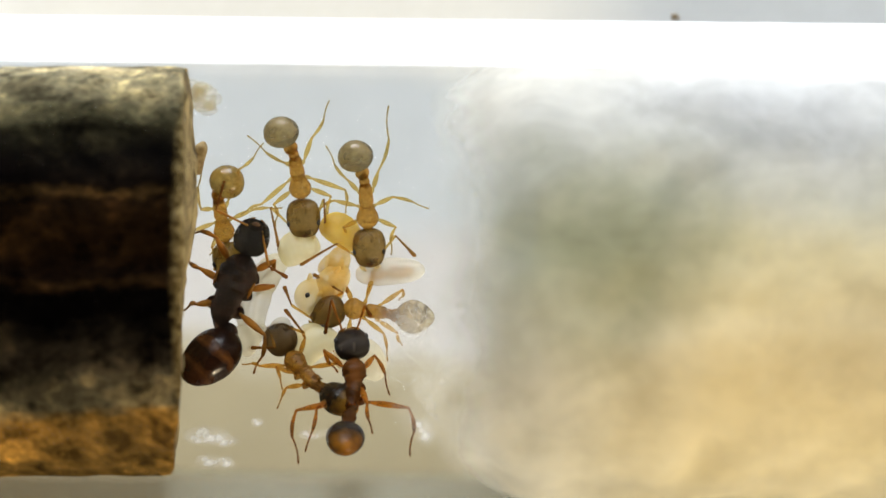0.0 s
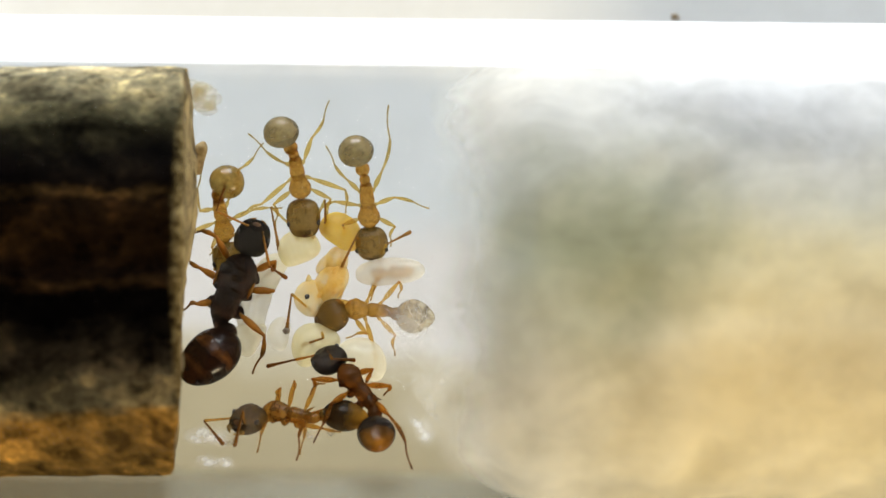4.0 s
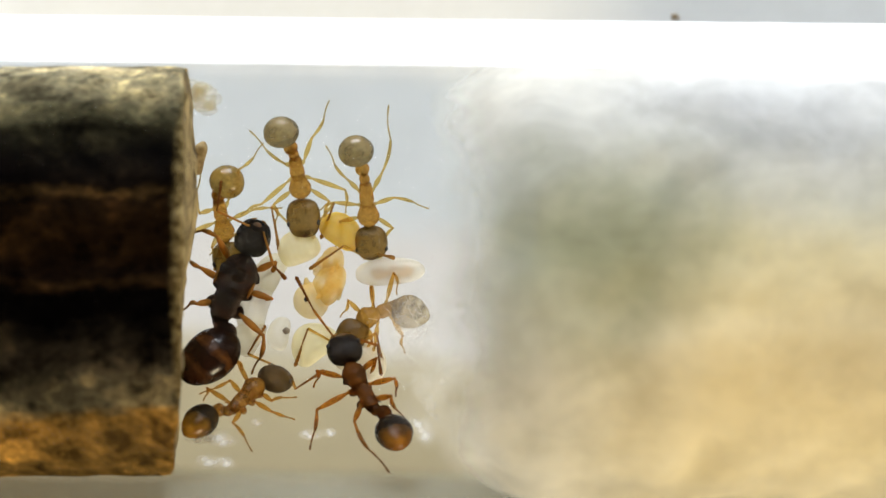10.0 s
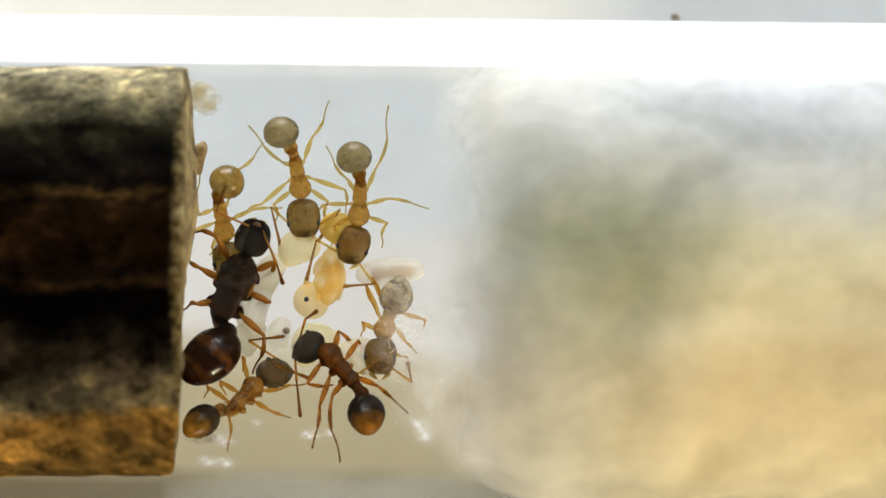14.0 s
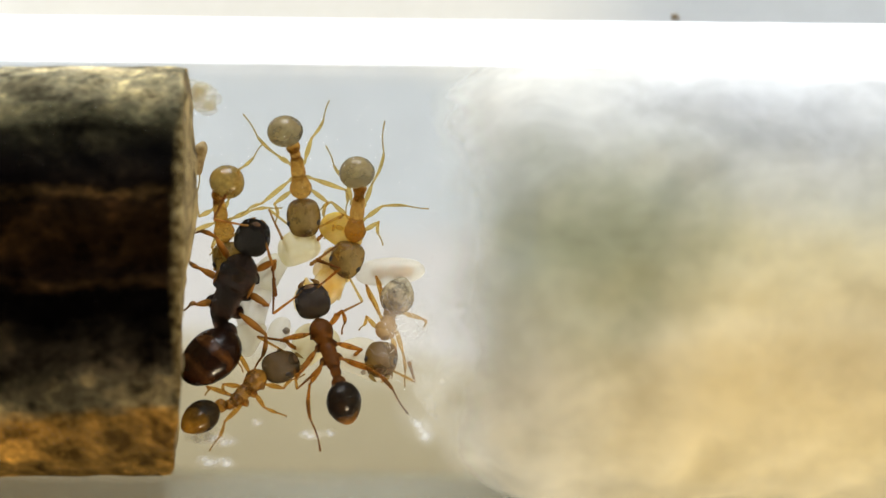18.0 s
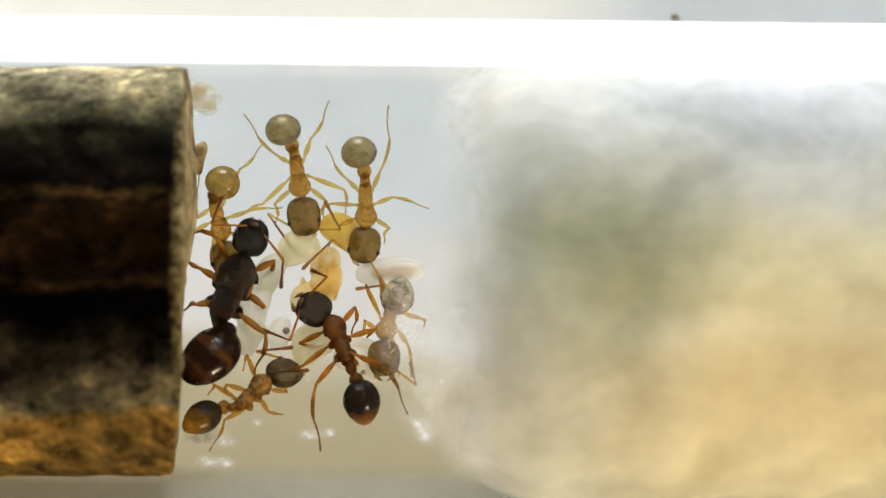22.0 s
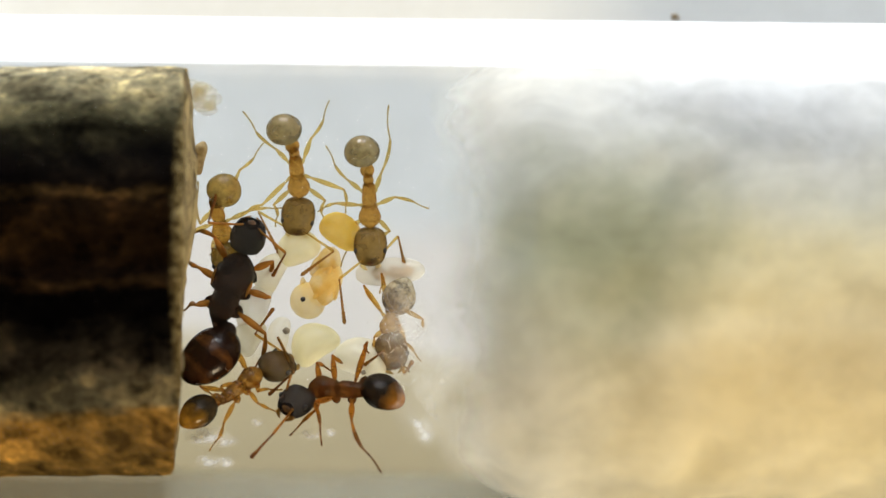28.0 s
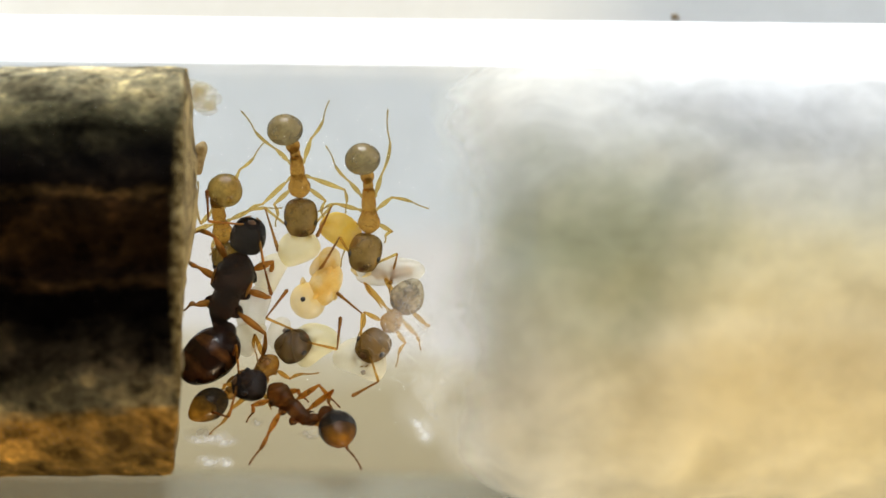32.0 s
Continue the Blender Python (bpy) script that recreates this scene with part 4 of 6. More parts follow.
def make_ant(label, col, head, trunk, gaster, limbs, queen=False, thick=1.0, tip=0.0):
    """An ant in its parts. head, trunk, gaster: (length, width, height) in mm; limbs: femur and shin, scape and club lengths."""
    ant = tagged(new("ant"), label, "ant", "ants of the colony")
    parts = {"root": ant}
    # trunk
    L, W, H = trunk
    if queen:
        keys = [(-0.5, 0.16, 0.15), (-0.42, 0.27, 0.26), (-0.27, 0.36, 0.36), (-0.10, 0.36, 0.38), (0.05, 0.47, 0.48), (0.24, 0.50, 0.50),
                (0.38, 0.38, 0.36), (0.46, 0.22, 0.22), (0.5, 0.10, 0.10)]
    else:
        keys = [(-0.5, 0.13, 0.12), (-0.45, 0.26, 0.26), (-0.28, 0.30, 0.34), (-0.12, 0.32, 0.38), (-0.04, 0.30, 0.36), (0.08, 0.37, 0.42), (0.24, 0.50, 0.50),
                (0.36, 0.44, 0.40), (0.45, 0.26, 0.24), (0.5, 0.10, 0.10)]
    bm = loft(bmesh.new(), smooth_sections([(k * L, 0, 0.0, w * W, h * H) for k, w, h in keys], 8), 24, 2.15, 0.015, L)
    # seams between the plates
    for v in bm.verts:
        t = v.co.x / (L * MM)
        seams = ((0.30, 0.10), (-0.06, 0.13), (-0.24, 0.16)) if queen else ((0.31, 0.06), (-0.03, 0.15), (-0.30, 0.06))
        dip = sum(d * math.exp(-((t - at) / 0.024) ** 2) for at, d in seams)
        v.co.y *= 1 - dip
        v.co.z *= 1 - dip
    parts["trunk"] = part("mesosoma", bm, col["trunk"], ant)
    if queen:
        bm = loft(bmesh.new(), [(x - 0.55, 0, H * 0.46, w, h) for x, _, _, w, h in egg(0.9, 0.75, 0.3)], 16)
        part("scutellum", bm, col["trunk"], parts["trunk"]).location = (-0.15 * L * MM, 0, 0)
        for s in (1, -1):
            bm = loft(bmesh.new(), [(x - 0.3, 0, 0, w, h) for x, _, _, w, h in egg(0.75, 0.16, 0.3)], 10)
            part("wing_scar", bm, col["leg"], parts["trunk"], "tan wing stub").location = Vector((0.05 * L, s * 0.47 * W, 0.12 * H)) * MM
    else:
        for s in (1, -1) if col["hips"] else ():
            bm = limb(bmesh.new(), 0.32, [(0, 0.05), (0.5, 0.035), (1, 0.006)], 8)
            sp = part("spine", bm, col["trunk"], parts["trunk"])
            sp.matrix_basis = oriented(Vector((-0.40 * L, s * 0.16 * W, 0.27 * H)), Vector((-1, 0.35 * s, 0.7)), Vector((0, 0, 1)))
    # head
    L, W, H = head
    keys = [(-0.5, 0.10, 0.08), (-0.47, 0.255, 0.24), (-0.37, 0.405, 0.41), (-0.16, 0.485, 0.50), (0.06, 0.48, 0.48), (0.25, 0.425, 0.40), (0.39, 0.345, 0.28), (0.46, 0.23, 0.16), (0.5, 0.07, 0.05)]
    bm = loft(bmesh.new(), smooth_sections([(k * L, 0, 0, w * W, h * H) for k, w, h in keys], 4), 26, 2.15, 0.012, W)
    parts["head"] = part("head", bm, col["head"], ant)
    for s in (1, -1):
        e = egg(0.26, 0.16, 0.22, 0.5, 8)
        bm = loft(bmesh.new(), [(x - 0.13, 0, 0, w, h) for x, _, _, w, h in e], 12)
        part("eye", bm, M_EYE, parts["head"], "small black compound eye").location = Vector((0.08 * L, s * 0.425 * W, 0.22 * H)) * MM
        secs = smooth_sections([(0, 0, 0, 0.10, 0.08), (0.11, 0.03 * s, 0, 0.11, 0.07), (0.20, -0.02 * s, -0.02, 0.10, 0.05), (0.28, -0.11 * s, -0.04, 0.07, 0.03), (0.33, -0.19 * s, -0.05, 0.012, 0.012)], 3)
        jaw = part("mandible", loft(bmesh.new(), secs, 10), col["jaw"], parts["head"], "toothed amber mandible")
        jaw.location = Vector(((0.30 if queen else 0.41) * L, s * 0.21 * W, -0.02 * H)) * MM
    bm = loft(bmesh.new(), [(x - 0.16, 0, 0, w, h) for x, _, _, w, h in egg(0.40, 0.40 * W, 0.25)], 14)
    part("clypeus", bm, M_FACE, parts["head"], "dark brown face plate").location = Vector((0.30 * L, 0, 0.19 * H)) * MM
    # waist
    k = gaster[1] / 1.35
    for name, r, long in (("petiole", 0.20, 1.75), ("postpetiole", 0.27, 1.25)):
        bm = loft(bmesh.new(), [(x - r * k * long, 0, 0, w, h) for x, _, _, w, h in egg(2 * r * k * long, 2 * r * k, 2.3 * r * k)], 16)
        parts[name] = part(name, bm, col["trunk"], ant)
    # gaster with its plates
    L, W, H = gaster
    secs = pill(L, W, H, 0.46, 30, 2.0)
    out = []
    for x, y, z, w, h in secs:
        t = x / L
        step = 1.0 - 0.020 * (0.5 + 0.5 * math.tanh((t - 0.60) * 60)) - 0.035 * (0.5 + 0.5 * math.tanh((t - 0.80) * 60))
        step *= 1 - tip * max(t - 0.45, 0.0) ** 1.5
        out.append((x - L / 2, 0, 0, w * step, h * step))
    parts["gaster"] = part("gaster", loft(bmesh.new(), out, 28, 2.0, 0.01, L), col["gaster"], ant, "glossy rounded gaster")
    # hips, where the legs join
    for sx in (0.27, 0.02, -0.25) if col["hips"] else ():
        for s in (1, -1):
            bm = loft(bmesh.new(), [(x - 0.1, 0, 0, w, h) for x, _, _, w, h in egg(0.44 * trunk[1], 0.38 * trunk[1], 0.38 * trunk[1], 0.45)], 12)
            hip = part("coxa", bm, col["trunk"], ant)
            hip.matrix_basis = oriented(Vector((sx * trunk[0], s * 0.20 * trunk[1], -0.22 * trunk[2])), Vector((-0.35, s, -0.3)), Vector((0, 0, 1)))
    # legs
    for key, sx in (("f", 0.30), ("m", 0.04), ("h", -0.26)):
        for side, s in (("l", 1), ("r", -1)):
            a, b = limbs[side + key]
            q = thick * 0.88
            bm = limb(bmesh.new(), a, [(0, 0.07 * q), (0.10, 0.085 * q), (0.18, 0.05 * q), (0.42, 0.105 * q), (0.70, 0.10 * q), (0.92, 0.058 * q), (1.0, 0.055 * q)])
            femur = part("leg", bm, col["leg"], ant)
            bm = limb(bmesh.new(), b, [(0, 0.05 * q), (0.10, 0.052 * q), (0.26, 0.076 * q), (0.42, 0.066 * q), (0.50, 0.046 * q), (0.52, 0.033 * q), (0.66, 0.037 * q),
                                       (0.68, 0.028 * q), (0.78, 0.034 * q), (0.80, 0.027 * q), (0.90, 0.034 * q), (0.97, 0.036 * q), (1.0, 0.012 * q)])
            for v in bm.verts:
                t = v.co.x / (b * MM)
                v.co.y += s * (0.5 if key == "m" else -1.0) * 0.075 * b * MM * (min(t / 0.5, (1 - t) / 0.5) + 0.35 * math.sin(2 * math.pi * t))
            shin = part("shin", bm, col["shin"], femur)
            parts[side + key] = (femur, shin, Vector((sx * trunk[0], s * 0.27 * trunk[1], -0.22 * trunk[2])), a, b)
    # feelers
    for side, s in (("al", 1), ("ar", -1)):
        a, b = limbs[side]
        bm = limb(bmesh.new(), a, [(0, 0.05), (0.06, 0.062), (0.14, 0.040), (0.6, 0.048), (0.95, 0.055), (1.0, 0.035)])
        scape = part("antenna", bm, col["leg"], ant)
        keys = [(0, 0.03)]
        for i in range(11):
            r = 0.040 + 0.0035 * i + (0.014 if i > 7 else 0)
            keys += [((i + 0.5) / 11.4, r), ((i + 0.95) / 11.4, r * 0.64)]
        keys += [(1.0, 0.012)]
        club = part("funiculus", loft(bmesh.new(), smooth_sections([(k * b, 0, 0, r, r) for k, r in keys], 2), 10), col["club"], scape, "beaded dark funiculus")
        parts[side] = (scape, club, Vector((0.30 * head[0], s * 0.19 * head[1], 0.26 * head[2])), a, b)
    parts["rows"], parts["drop"], parts["curl"] = [], 0.0, 0.0
    parts["tall"], parts["skull"] = trunk, head[0]
    return parts


PALE = ant_colours("pale", (0.22, 0.150, 0.052), (0.45, 0.280, 0.080), (0.24, 0.20, 0.118), (0.34, 0.275, 0.15), (0.58, 0.45, 0.18), 0.4, 0.50, 0.36, 0.9, see=0.70, foot=0.6, ior=2.0, jaw=(0.85, 0.72, 0.46))
AMBER = ant_colours("amber", (0.22, 0.150, 0.045), (0.40, 0.245, 0.062), (0.31, 0.235, 0.095), (0.41, 0.30, 0.10), (0.58, 0.45, 0.18), 0.4, 0.50, 0.5, 0.9, see=0.68, foot=0.6, ior=2.0)
HONEY = ant_colours("honey", (0.040, 0.025, 0.009), (0.28, 0.155, 0.033), (0.026, 0.021, 0.012), (0.40, 0.20, 0.022), (0.40, 0.25, 0.065), 0.70, 0.50, 0.4, 0.25, see=0.56, gaster_see=0.14, hips=True)
RUST = ant_colours("rust", (0.012, 0.010, 0.009), (0.105, 0.042, 0.0095), (0.015, 0.012, 0.009), (0.30, 0.122, 0.013), (0.28, 0.135, 0.024), 0.80, 0.45, 0.25, 0.2, 0.6, shine=0.22, see=0.40, foot=0.45, gaster_see=0.10, hips=True)
GLASSY = ant_colours("glassy", (0.13, 0.078, 0.020), (0.38, 0.235, 0.060), (0.46, 0.42, 0.37), (0.68, 0.65, 0.61), (0.46, 0.315, 0.095), 0.35, 0.50, 0.55, 0.5, see=0.60)
RED_BROWN = [(0.0, (0.008, 0.004, 0.0025)), (0.46, (0.016, 0.006, 0.003)), (0.56, (0.09, 0.034, 0.009)), (0.66, (0.014, 0.005, 0.0025)), (0.82, (0.02, 0.007, 0.003)), (0.90, (0.07, 0.028, 0.009)), (1.0, (0.03, 0.010, 0.004))]
DARK = ant_colours("dark", (0.004, 0.0036, 0.0033), (0.008, 0.0036, 0.0019), (0.010, 0.0045, 0.0025), (0.03, 0.010, 0.004), (0.33, 0.16, 0.033), 0.5, 0.3, 0.25, 0.5, 0.5, 1.0, see=0.19, foot=0.4, depth=0.0005, shine=0.5, hips=True)
DARK["gaster"] = two_tone("queen_gaster_cuticle", (0, 0, 0), (0.2, 0.08, 0.02), 0.0, 1.35, 0.25, 0.25, 0.2, RED_BROWN, see=0.04)
GLASSY["gaster"] = two_tone("glassy_gaster_cuticle", (0.38, 0.27, 0.13), (0.64, 0.59, 0.50), 0.30, 0.45, 0.55, 0.2, 0.5, see=0.35, deep=True, clouds=(3400, 0.22))

QUEEN = make_ant("large dark brown queen ant with tan legs beside the bark", DARK, (1.42, 1.38, 1.05), (2.75, 1.50, 1.55), (2.70, 1.95, 1.65), dict(lf=(1.30, 1.90), lm=(1.13, 1.81), lh=(0.90, 1.66), rf=(1.05, 1.55), rm=(1.15, 1.38), rh=(1.80, 1.87), al=(1.35, 1.21), ar=(1.40, 1.22)), True, 1.45)
QUEEN["lift"] = 1.25
NURSE_A = make_ant("pale amber worker ant half under the queen", AMBER, (1.35, 1.25, 0.9), (1.75, 0.82, 0.8), (1.30, 1.36, 1.15), dict(lf=(0.90, 1.30), lm=(1.15, 1.42), lh=(1.90, 1.35), rf=(0.90, 1.30), rm=(1.04, 1.30), rh=(0.90, 1.75), al=(0.90, 1.15), ar=(0.90, 1.15)))
NURSE_A["lift"] = 0.62
NURSE_B = make_ant("pale amber worker ant, head down over cream brood", PALE, (1.52, 1.32, 0.95), (1.84, 0.86, 0.85), (1.26, 1.36, 1.15), dict(lf=(1.01, 1.84), lm=(1.60, 1.62), lh=(1.38, 1.64), rf=(1.00, 1.54), rm=(1.55, 1.66), rh=(0.90, 2.02), al=(1.40, 1.63), ar=(1.40, 1.90)))
NURSE_B["lift"] = 0.8
NURSE_C = make_ant("pale amber worker ant tending the orange pupa", PALE, (1.50, 1.30, 0.95), (1.84, 0.86, 0.85), (1.26, 1.36, 1.15), dict(lf=(0.91, 1.50), lm=(0.95, 1.92), lh=(1.00, 2.78), rf=(0.90, 1.56), rm=(1.08, 1.36), rh=(0.90, 1.64), al=(1.20, 1.27), ar=(1.19, 1.75)))
NURSE_C["lift"] = 0.85
NURSE_D = make_ant("honey-coloured worker ant beside the cotton wisps", GLASSY, (1.45, 1.28, 0.95), (1.70, 0.84, 0.82), (1.5, 1.30, 1.15), dict(lf=(1.07, 1.30), lm=(1.25, 1.30), lh=(1.33, 1.30), rf=(0.90, 1.30), rm=(1.59, 1.30), rh=(1.30, 1.30), al=(1.21, 1.17), ar=(1.40, 1.54)), tip=0.5)
NURSE_D["lift"] = 0.8
FORAGER = make_ant("rust-red worker ant with a black head, walking about", RUST, (1.32, 1.36, 0.88), (2.16, 0.92, 0.95), (1.78, 1.42, 1.18), dict(lf=(1.18, 1.63), lm=(1.55, 1.77), lh=(1.90, 2.51), rf=(0.90, 1.63), rm=(1.22, 1.60), rh=(1.85, 2.35), al=(1.40, 1.53), ar=(1.18, 1.15)), False, 1.2, 0.3)
FORAGER["lift"], FORAGER["drop"], FORAGER["curl"] = 1.45, 0.85, 1.78
NURSE_F = make_ant("honey-coloured worker ant with a dusky head near the queen", HONEY, (1.42, 1.28, 0.95), (1.90, 0.84, 0.82), (1.78, 1.24, 1.15), dict(lf=(1.15, 1.30), lm=(1.01, 1.30), lh=(1.16, 1.30), rf=(0.95, 1.63), rm=(1.21, 1.30), rh=(1.36, 1.30), al=(1.40, 1.51), ar=(1.20, 1.57)), tip=0.6)
NURSE_F["lift"] = 0.78


# ---- motion ----
def row(ant, t, **values):
    ant["rows"].append((t, values))


def track(ant, key):
    """Times and values of one part's rows."""
    got = [(t, v[key]) for t, v in ant["rows"] if key in v]
    return np.array([t for t, _ in got]), np.array([v for _, v in got])


def read(tr, t):
    times, vals = tr
    return [float(np.interp(t, times, vals[:, i])) for i in range(vals.shape[1])]


def bend(c, f, k, a, b):
    """Joint of a two-piece limb from c towards f, bent on the side of k; its pieces are a and b long."""
    d = f - c
    n = max(d.length, 1e-4)
    u = d / n
    n2 = min(max(n, abs(a - b) + 0.02), a + b - 0.01)
    s = (a * a - b * b + n2 * n2) / (2 * n2)
    h = math.sqrt(max(a * a - s * s, 0.0))
    w = k - c
    w = w - u * w.dot(u)
    if w.length < 1e-3:
        w = Vector((0, 0, 1)) - u * u.z
    joint = c + u * s + w.normalized() * h
    return joint, c + u * n2


def raised(k, c, f, a, b):
    """The knee over or under k at the height that suits a femur a and a shin b long."""
    best = None
    for i in range(-6, 19):
        q = k + Vector((0, 0, 0.1 * i))
        if math.hypot(q.y - AXIS_Y, q.z) > BORE - 0.1:
            continue
        miss = ((q - c).length - a) ** 2 + ((q - f).length - b) ** 2 + 0.002 * abs(i)
        if best is None or miss < best[0]:
            best = (miss, q)
    return best[1] if best else k


def hang(d, length, height, most):
    """How far the end of a rounded body sinks when it shows d long from above."""
    n = d.length_squared
    c2 = min(max((n - height ** 2) / (length ** 2 - height ** 2), 0.02), 1.0)
    return math.sqrt(n) * min(math.sqrt(1 / c2 - 1), most)


def ant_poses(ant, tracks, t):
    """World poses of all parts at t seconds."""
    top, drop = ant["lift"], ant["drop"]

    def lifted(x, a, lift):
        """Point over the floor; on the steep sides of the bore the body keeps closer to the glass."""
        k = min(max((abs(a) - 32) / 38, 0.0), 1.0)
        return bore(x, a, lift - drop * k * k * (3 - 2 * k))

    b = read(tracks["body"], t)
    mouth, neck, rear, base, tip = [lifted(b[2 * i], b[2 * i + 1], top) for i in range(5)]
    out = {}
    mid = (neck + rear) / 2
    mid = neck + (rear - neck).normalized() * (ant["tall"][0] / 2 - 0.03)
    out["trunk"] = oriented(mid, neck - rear, bore_up(mid))
    hc = (mouth + neck) / 2
    nod = hang(mouth - neck, ant["skull"], 0.66 * ant["skull"], 1.5)       # the head bows where it shows short
    out["head"] = oriented(hc - Vector((0, 0, 0.25 * nod)), mouth - neck - Vector((0, 0, nod)), bore_up(hc))
    gc = (base + tip) / 2
    dip = hang(tip - base, ant["curl"], 0.66 * ant["curl"], 2.1) if ant["curl"] else 0.0      # so does the gaster
    gc = gc - Vector((0, 0, 0.25 * min(dip, 1.6)))
    aim = tip - base - Vector((0, 0, dip))
    out["gaster"] = oriented(gc, aim, bore_up(gc))
    trunk_end = (out["trunk"] @ (Vector((-0.48 * ant["tall"][0], 0, -0.05)) * MM)) / MM
    for name, f in (("petiole", 0.18), ("postpetiole", 0.70)):
        p = trunk_end.lerp(base + (tip - base) * 0.06, f)
        out[name] = oriented(p, base - trunk_end + (tip - base) * 0.06, bore_up(p))
    for key in ("lf", "lm", "lh", "rf", "rm", "rh", "al", "ar"):
        v = read(tracks[key], t)
        feeler = key[0] == "a"
        hint = lifted(v[0], v[1], top + (0.25 if feeler else 0.10))
        end = lifted(v[2], v[3], max(top - 0.2, 0.36)) if feeler else bore(v[2], v[3], 0.03)
        _, _, seat, a, bb = ant[key]
        c = (out["head" if feeler else "trunk"] @ (seat * MM)) / MM
        if not feeler:
            hint = raised(hint, c, end, a, bb)
        joint, end = bend(c, end, hint, a, bb)
        out[key] = (oriented(c, joint - c, bore_up(c)), oriented(joint, end - joint, bore_up(joint)))
    return out


def key_ant(ant):
    tracks = {k: track(ant, k) for k in ("body", "lf", "lm", "lh", "rf", "rm", "rh", "al", "ar")}
    times = [i / 2 for i in range(65)]
    poses = [ant_poses(ant, tracks, t) for t in times]

    def put(ob, mats):
        keep = []
        for i, m in enumerate(mats):
            if 0 < i < len(mats) - 1 and all(abs(m[r][c] - n[r][c]) < (2e-6 if c == 3 else 2e-3) for n in (mats[i - 1], mats[i + 1]) for r in range(3) for c in range(4)):
                continue
            keep.append((times[i], m))
        walk(ob, keep)

    put(ant["root"], [p["trunk"] for p in poses])
    back = [p["trunk"].inverted() for p in poses]
    for name in ("head", "gaster", "petiole", "postpetiole"):
        put(ant[name], [i @ p[name] for i, p in zip(back, poses)])
    for key in ("lf", "lm", "lh", "rf", "rm", "rh", "al", "ar"):
        first, second = ant[key][0], ant[key][1]
        put(first, [i @ p[key][0] for i, p in zip(back, poses)])
        put(second, [p[key][0].inverted() @ p[key][1] for p in poses])


def motions():
    row(QUEEN, 0, body=(-6.97, 18.3, -7.44, 5.3, -8.42, -16.9, -7.84, -23.6, -9.55, -41.4), lf=(-8.45, 10.5, -9.81, 11.4), lm=(-8.92, -0.7, -10.00, 4.6), lh=(-8.91, -11.5, -9.92, -12.2), rf=(-6.62, 3.3, -6.97, -3.0), rm=(-6.74, -5.4, -7.18, -7.4), rh=(-6.72, -21.6, -7.17, -32.3), al=(-8.30, 20.0, -8.18, 32.6), ar=(-6.31, 2.6, -5.89, -2.6))
    row(QUEEN, 6, al=(-8.30, 20.4, -8.16, 31.7), ar=(-6.33, 3.0, -5.93, -2.6))
    row(QUEEN, 9, body=(-6.99, 18.3, -7.46, 5.5, -8.42, -16.9, -7.84, -23.6, -9.55, -41.4), al=(-8.32, 20.9, -8.48, 32.6))
    row(QUEEN, 11, ar=(-6.31, 3.4, -5.98, -2.6))
    row(QUEEN, 13, al=(-8.26, 20.0, -8.18, 32.6), ar=(-6.33, 3.0, -6.02, -2.6))
    row(QUEEN, 18, ar=(-6.39, 2.2, -6.24, -13.0))
    row(QUEEN, 19, body=(-6.97, 18.3, -7.41, 5.3, -8.44, -16.5, -7.84, -23.6, -9.55, -41.4), al=(-8.24, 19.6, -8.08, 27.3), ar=(-6.39, 3.4, -6.00, -15.2))
    row(QUEEN, 20, ar=(-6.35, 2.8, -6.51, -9.1))
    row(QUEEN, 22, al=(-8.28, 20.0, -8.27, 26.7), ar=(-6.33, 5.5, -6.14, -6.5))
    row(QUEEN, 23, body=(-7.05, 18.3, -7.48, 5.3, -8.46, -16.5, -7.89, -23.2, -9.59, -41.2), rm=(-7.02, -10.5, -7.11, -11.9), ar=(-6.29, 5.9, -6.08, -1.1))
    row(QUEEN, 25, al=(-8.32, 20.0, -8.11, 29.9), ar=(-6.39, 1.8, -6.08, -4.2))
    row(QUEEN, 28, body=(-7.13, 19.0, -7.56, 5.7, -8.46, -16.5, -7.89, -23.2, -9.59, -41.2), rm=(-6.81, -8.4, -7.18, -9.1), al=(-8.47, 19.8, -8.50, 27.7), ar=(-6.52, 8.0, -6.47, -2.3))
    row(QUEEN, 30, al=(-8.46, 23.1, -8.68, 26.7), ar=(-6.61, -4.5, -5.89, -17.6))
    row(QUEEN, 32, body=(-7.13, 19.0, -7.56, 5.7, -8.46, -16.5, -7.89, -23.2, -9.61, -40.9), al=(-8.58, 19.8, -8.88, 28.8), ar=(-6.56, -8.6, -6.32, -16.0))
    row(NURSE_A, 0, body=(-8.09, -2.5, -8.25, 9.2, -8.48, 21.0, -8.53, 25.0, -7.73, 34.6), lh=(-7.64, 34.7, -6.74, 40.7), lm=(-7.36, 19.6, -6.12, 18.8), lf=(-7.60, 9.9, -7.88, 4.7), rh=(-8.98, 16.9, -9.13, 32.8), rm=(-9.38, 13.1, -9.75, 8.8), rf=(-8.68, 8.6, -8.92, 4.4), al=(-7.60, 1.6, -7.42, -0.3), ar=(-8.45, 1.6, -8.71, -0.3))
    row(NURSE_A, 19, body=(-8.09, -2.5, -8.25, 9.2, -8.48, 21.0, -8.53, 25.0, -7.73, 34.6))
    row(NURSE_A, 21, body=(-8.15, -2.2, -8.36, 9.6, -8.63, 21.2, -8.68, 24.8, -7.91, 34.2))
    row(NURSE_A, 23, body=(-8.15, -2.2, -8.36, 9.6, -8.63, 21.2, -8.68, 24.8, -7.91, 34.2), rh=(-9.17, 16.9, -9.26, 29.4))
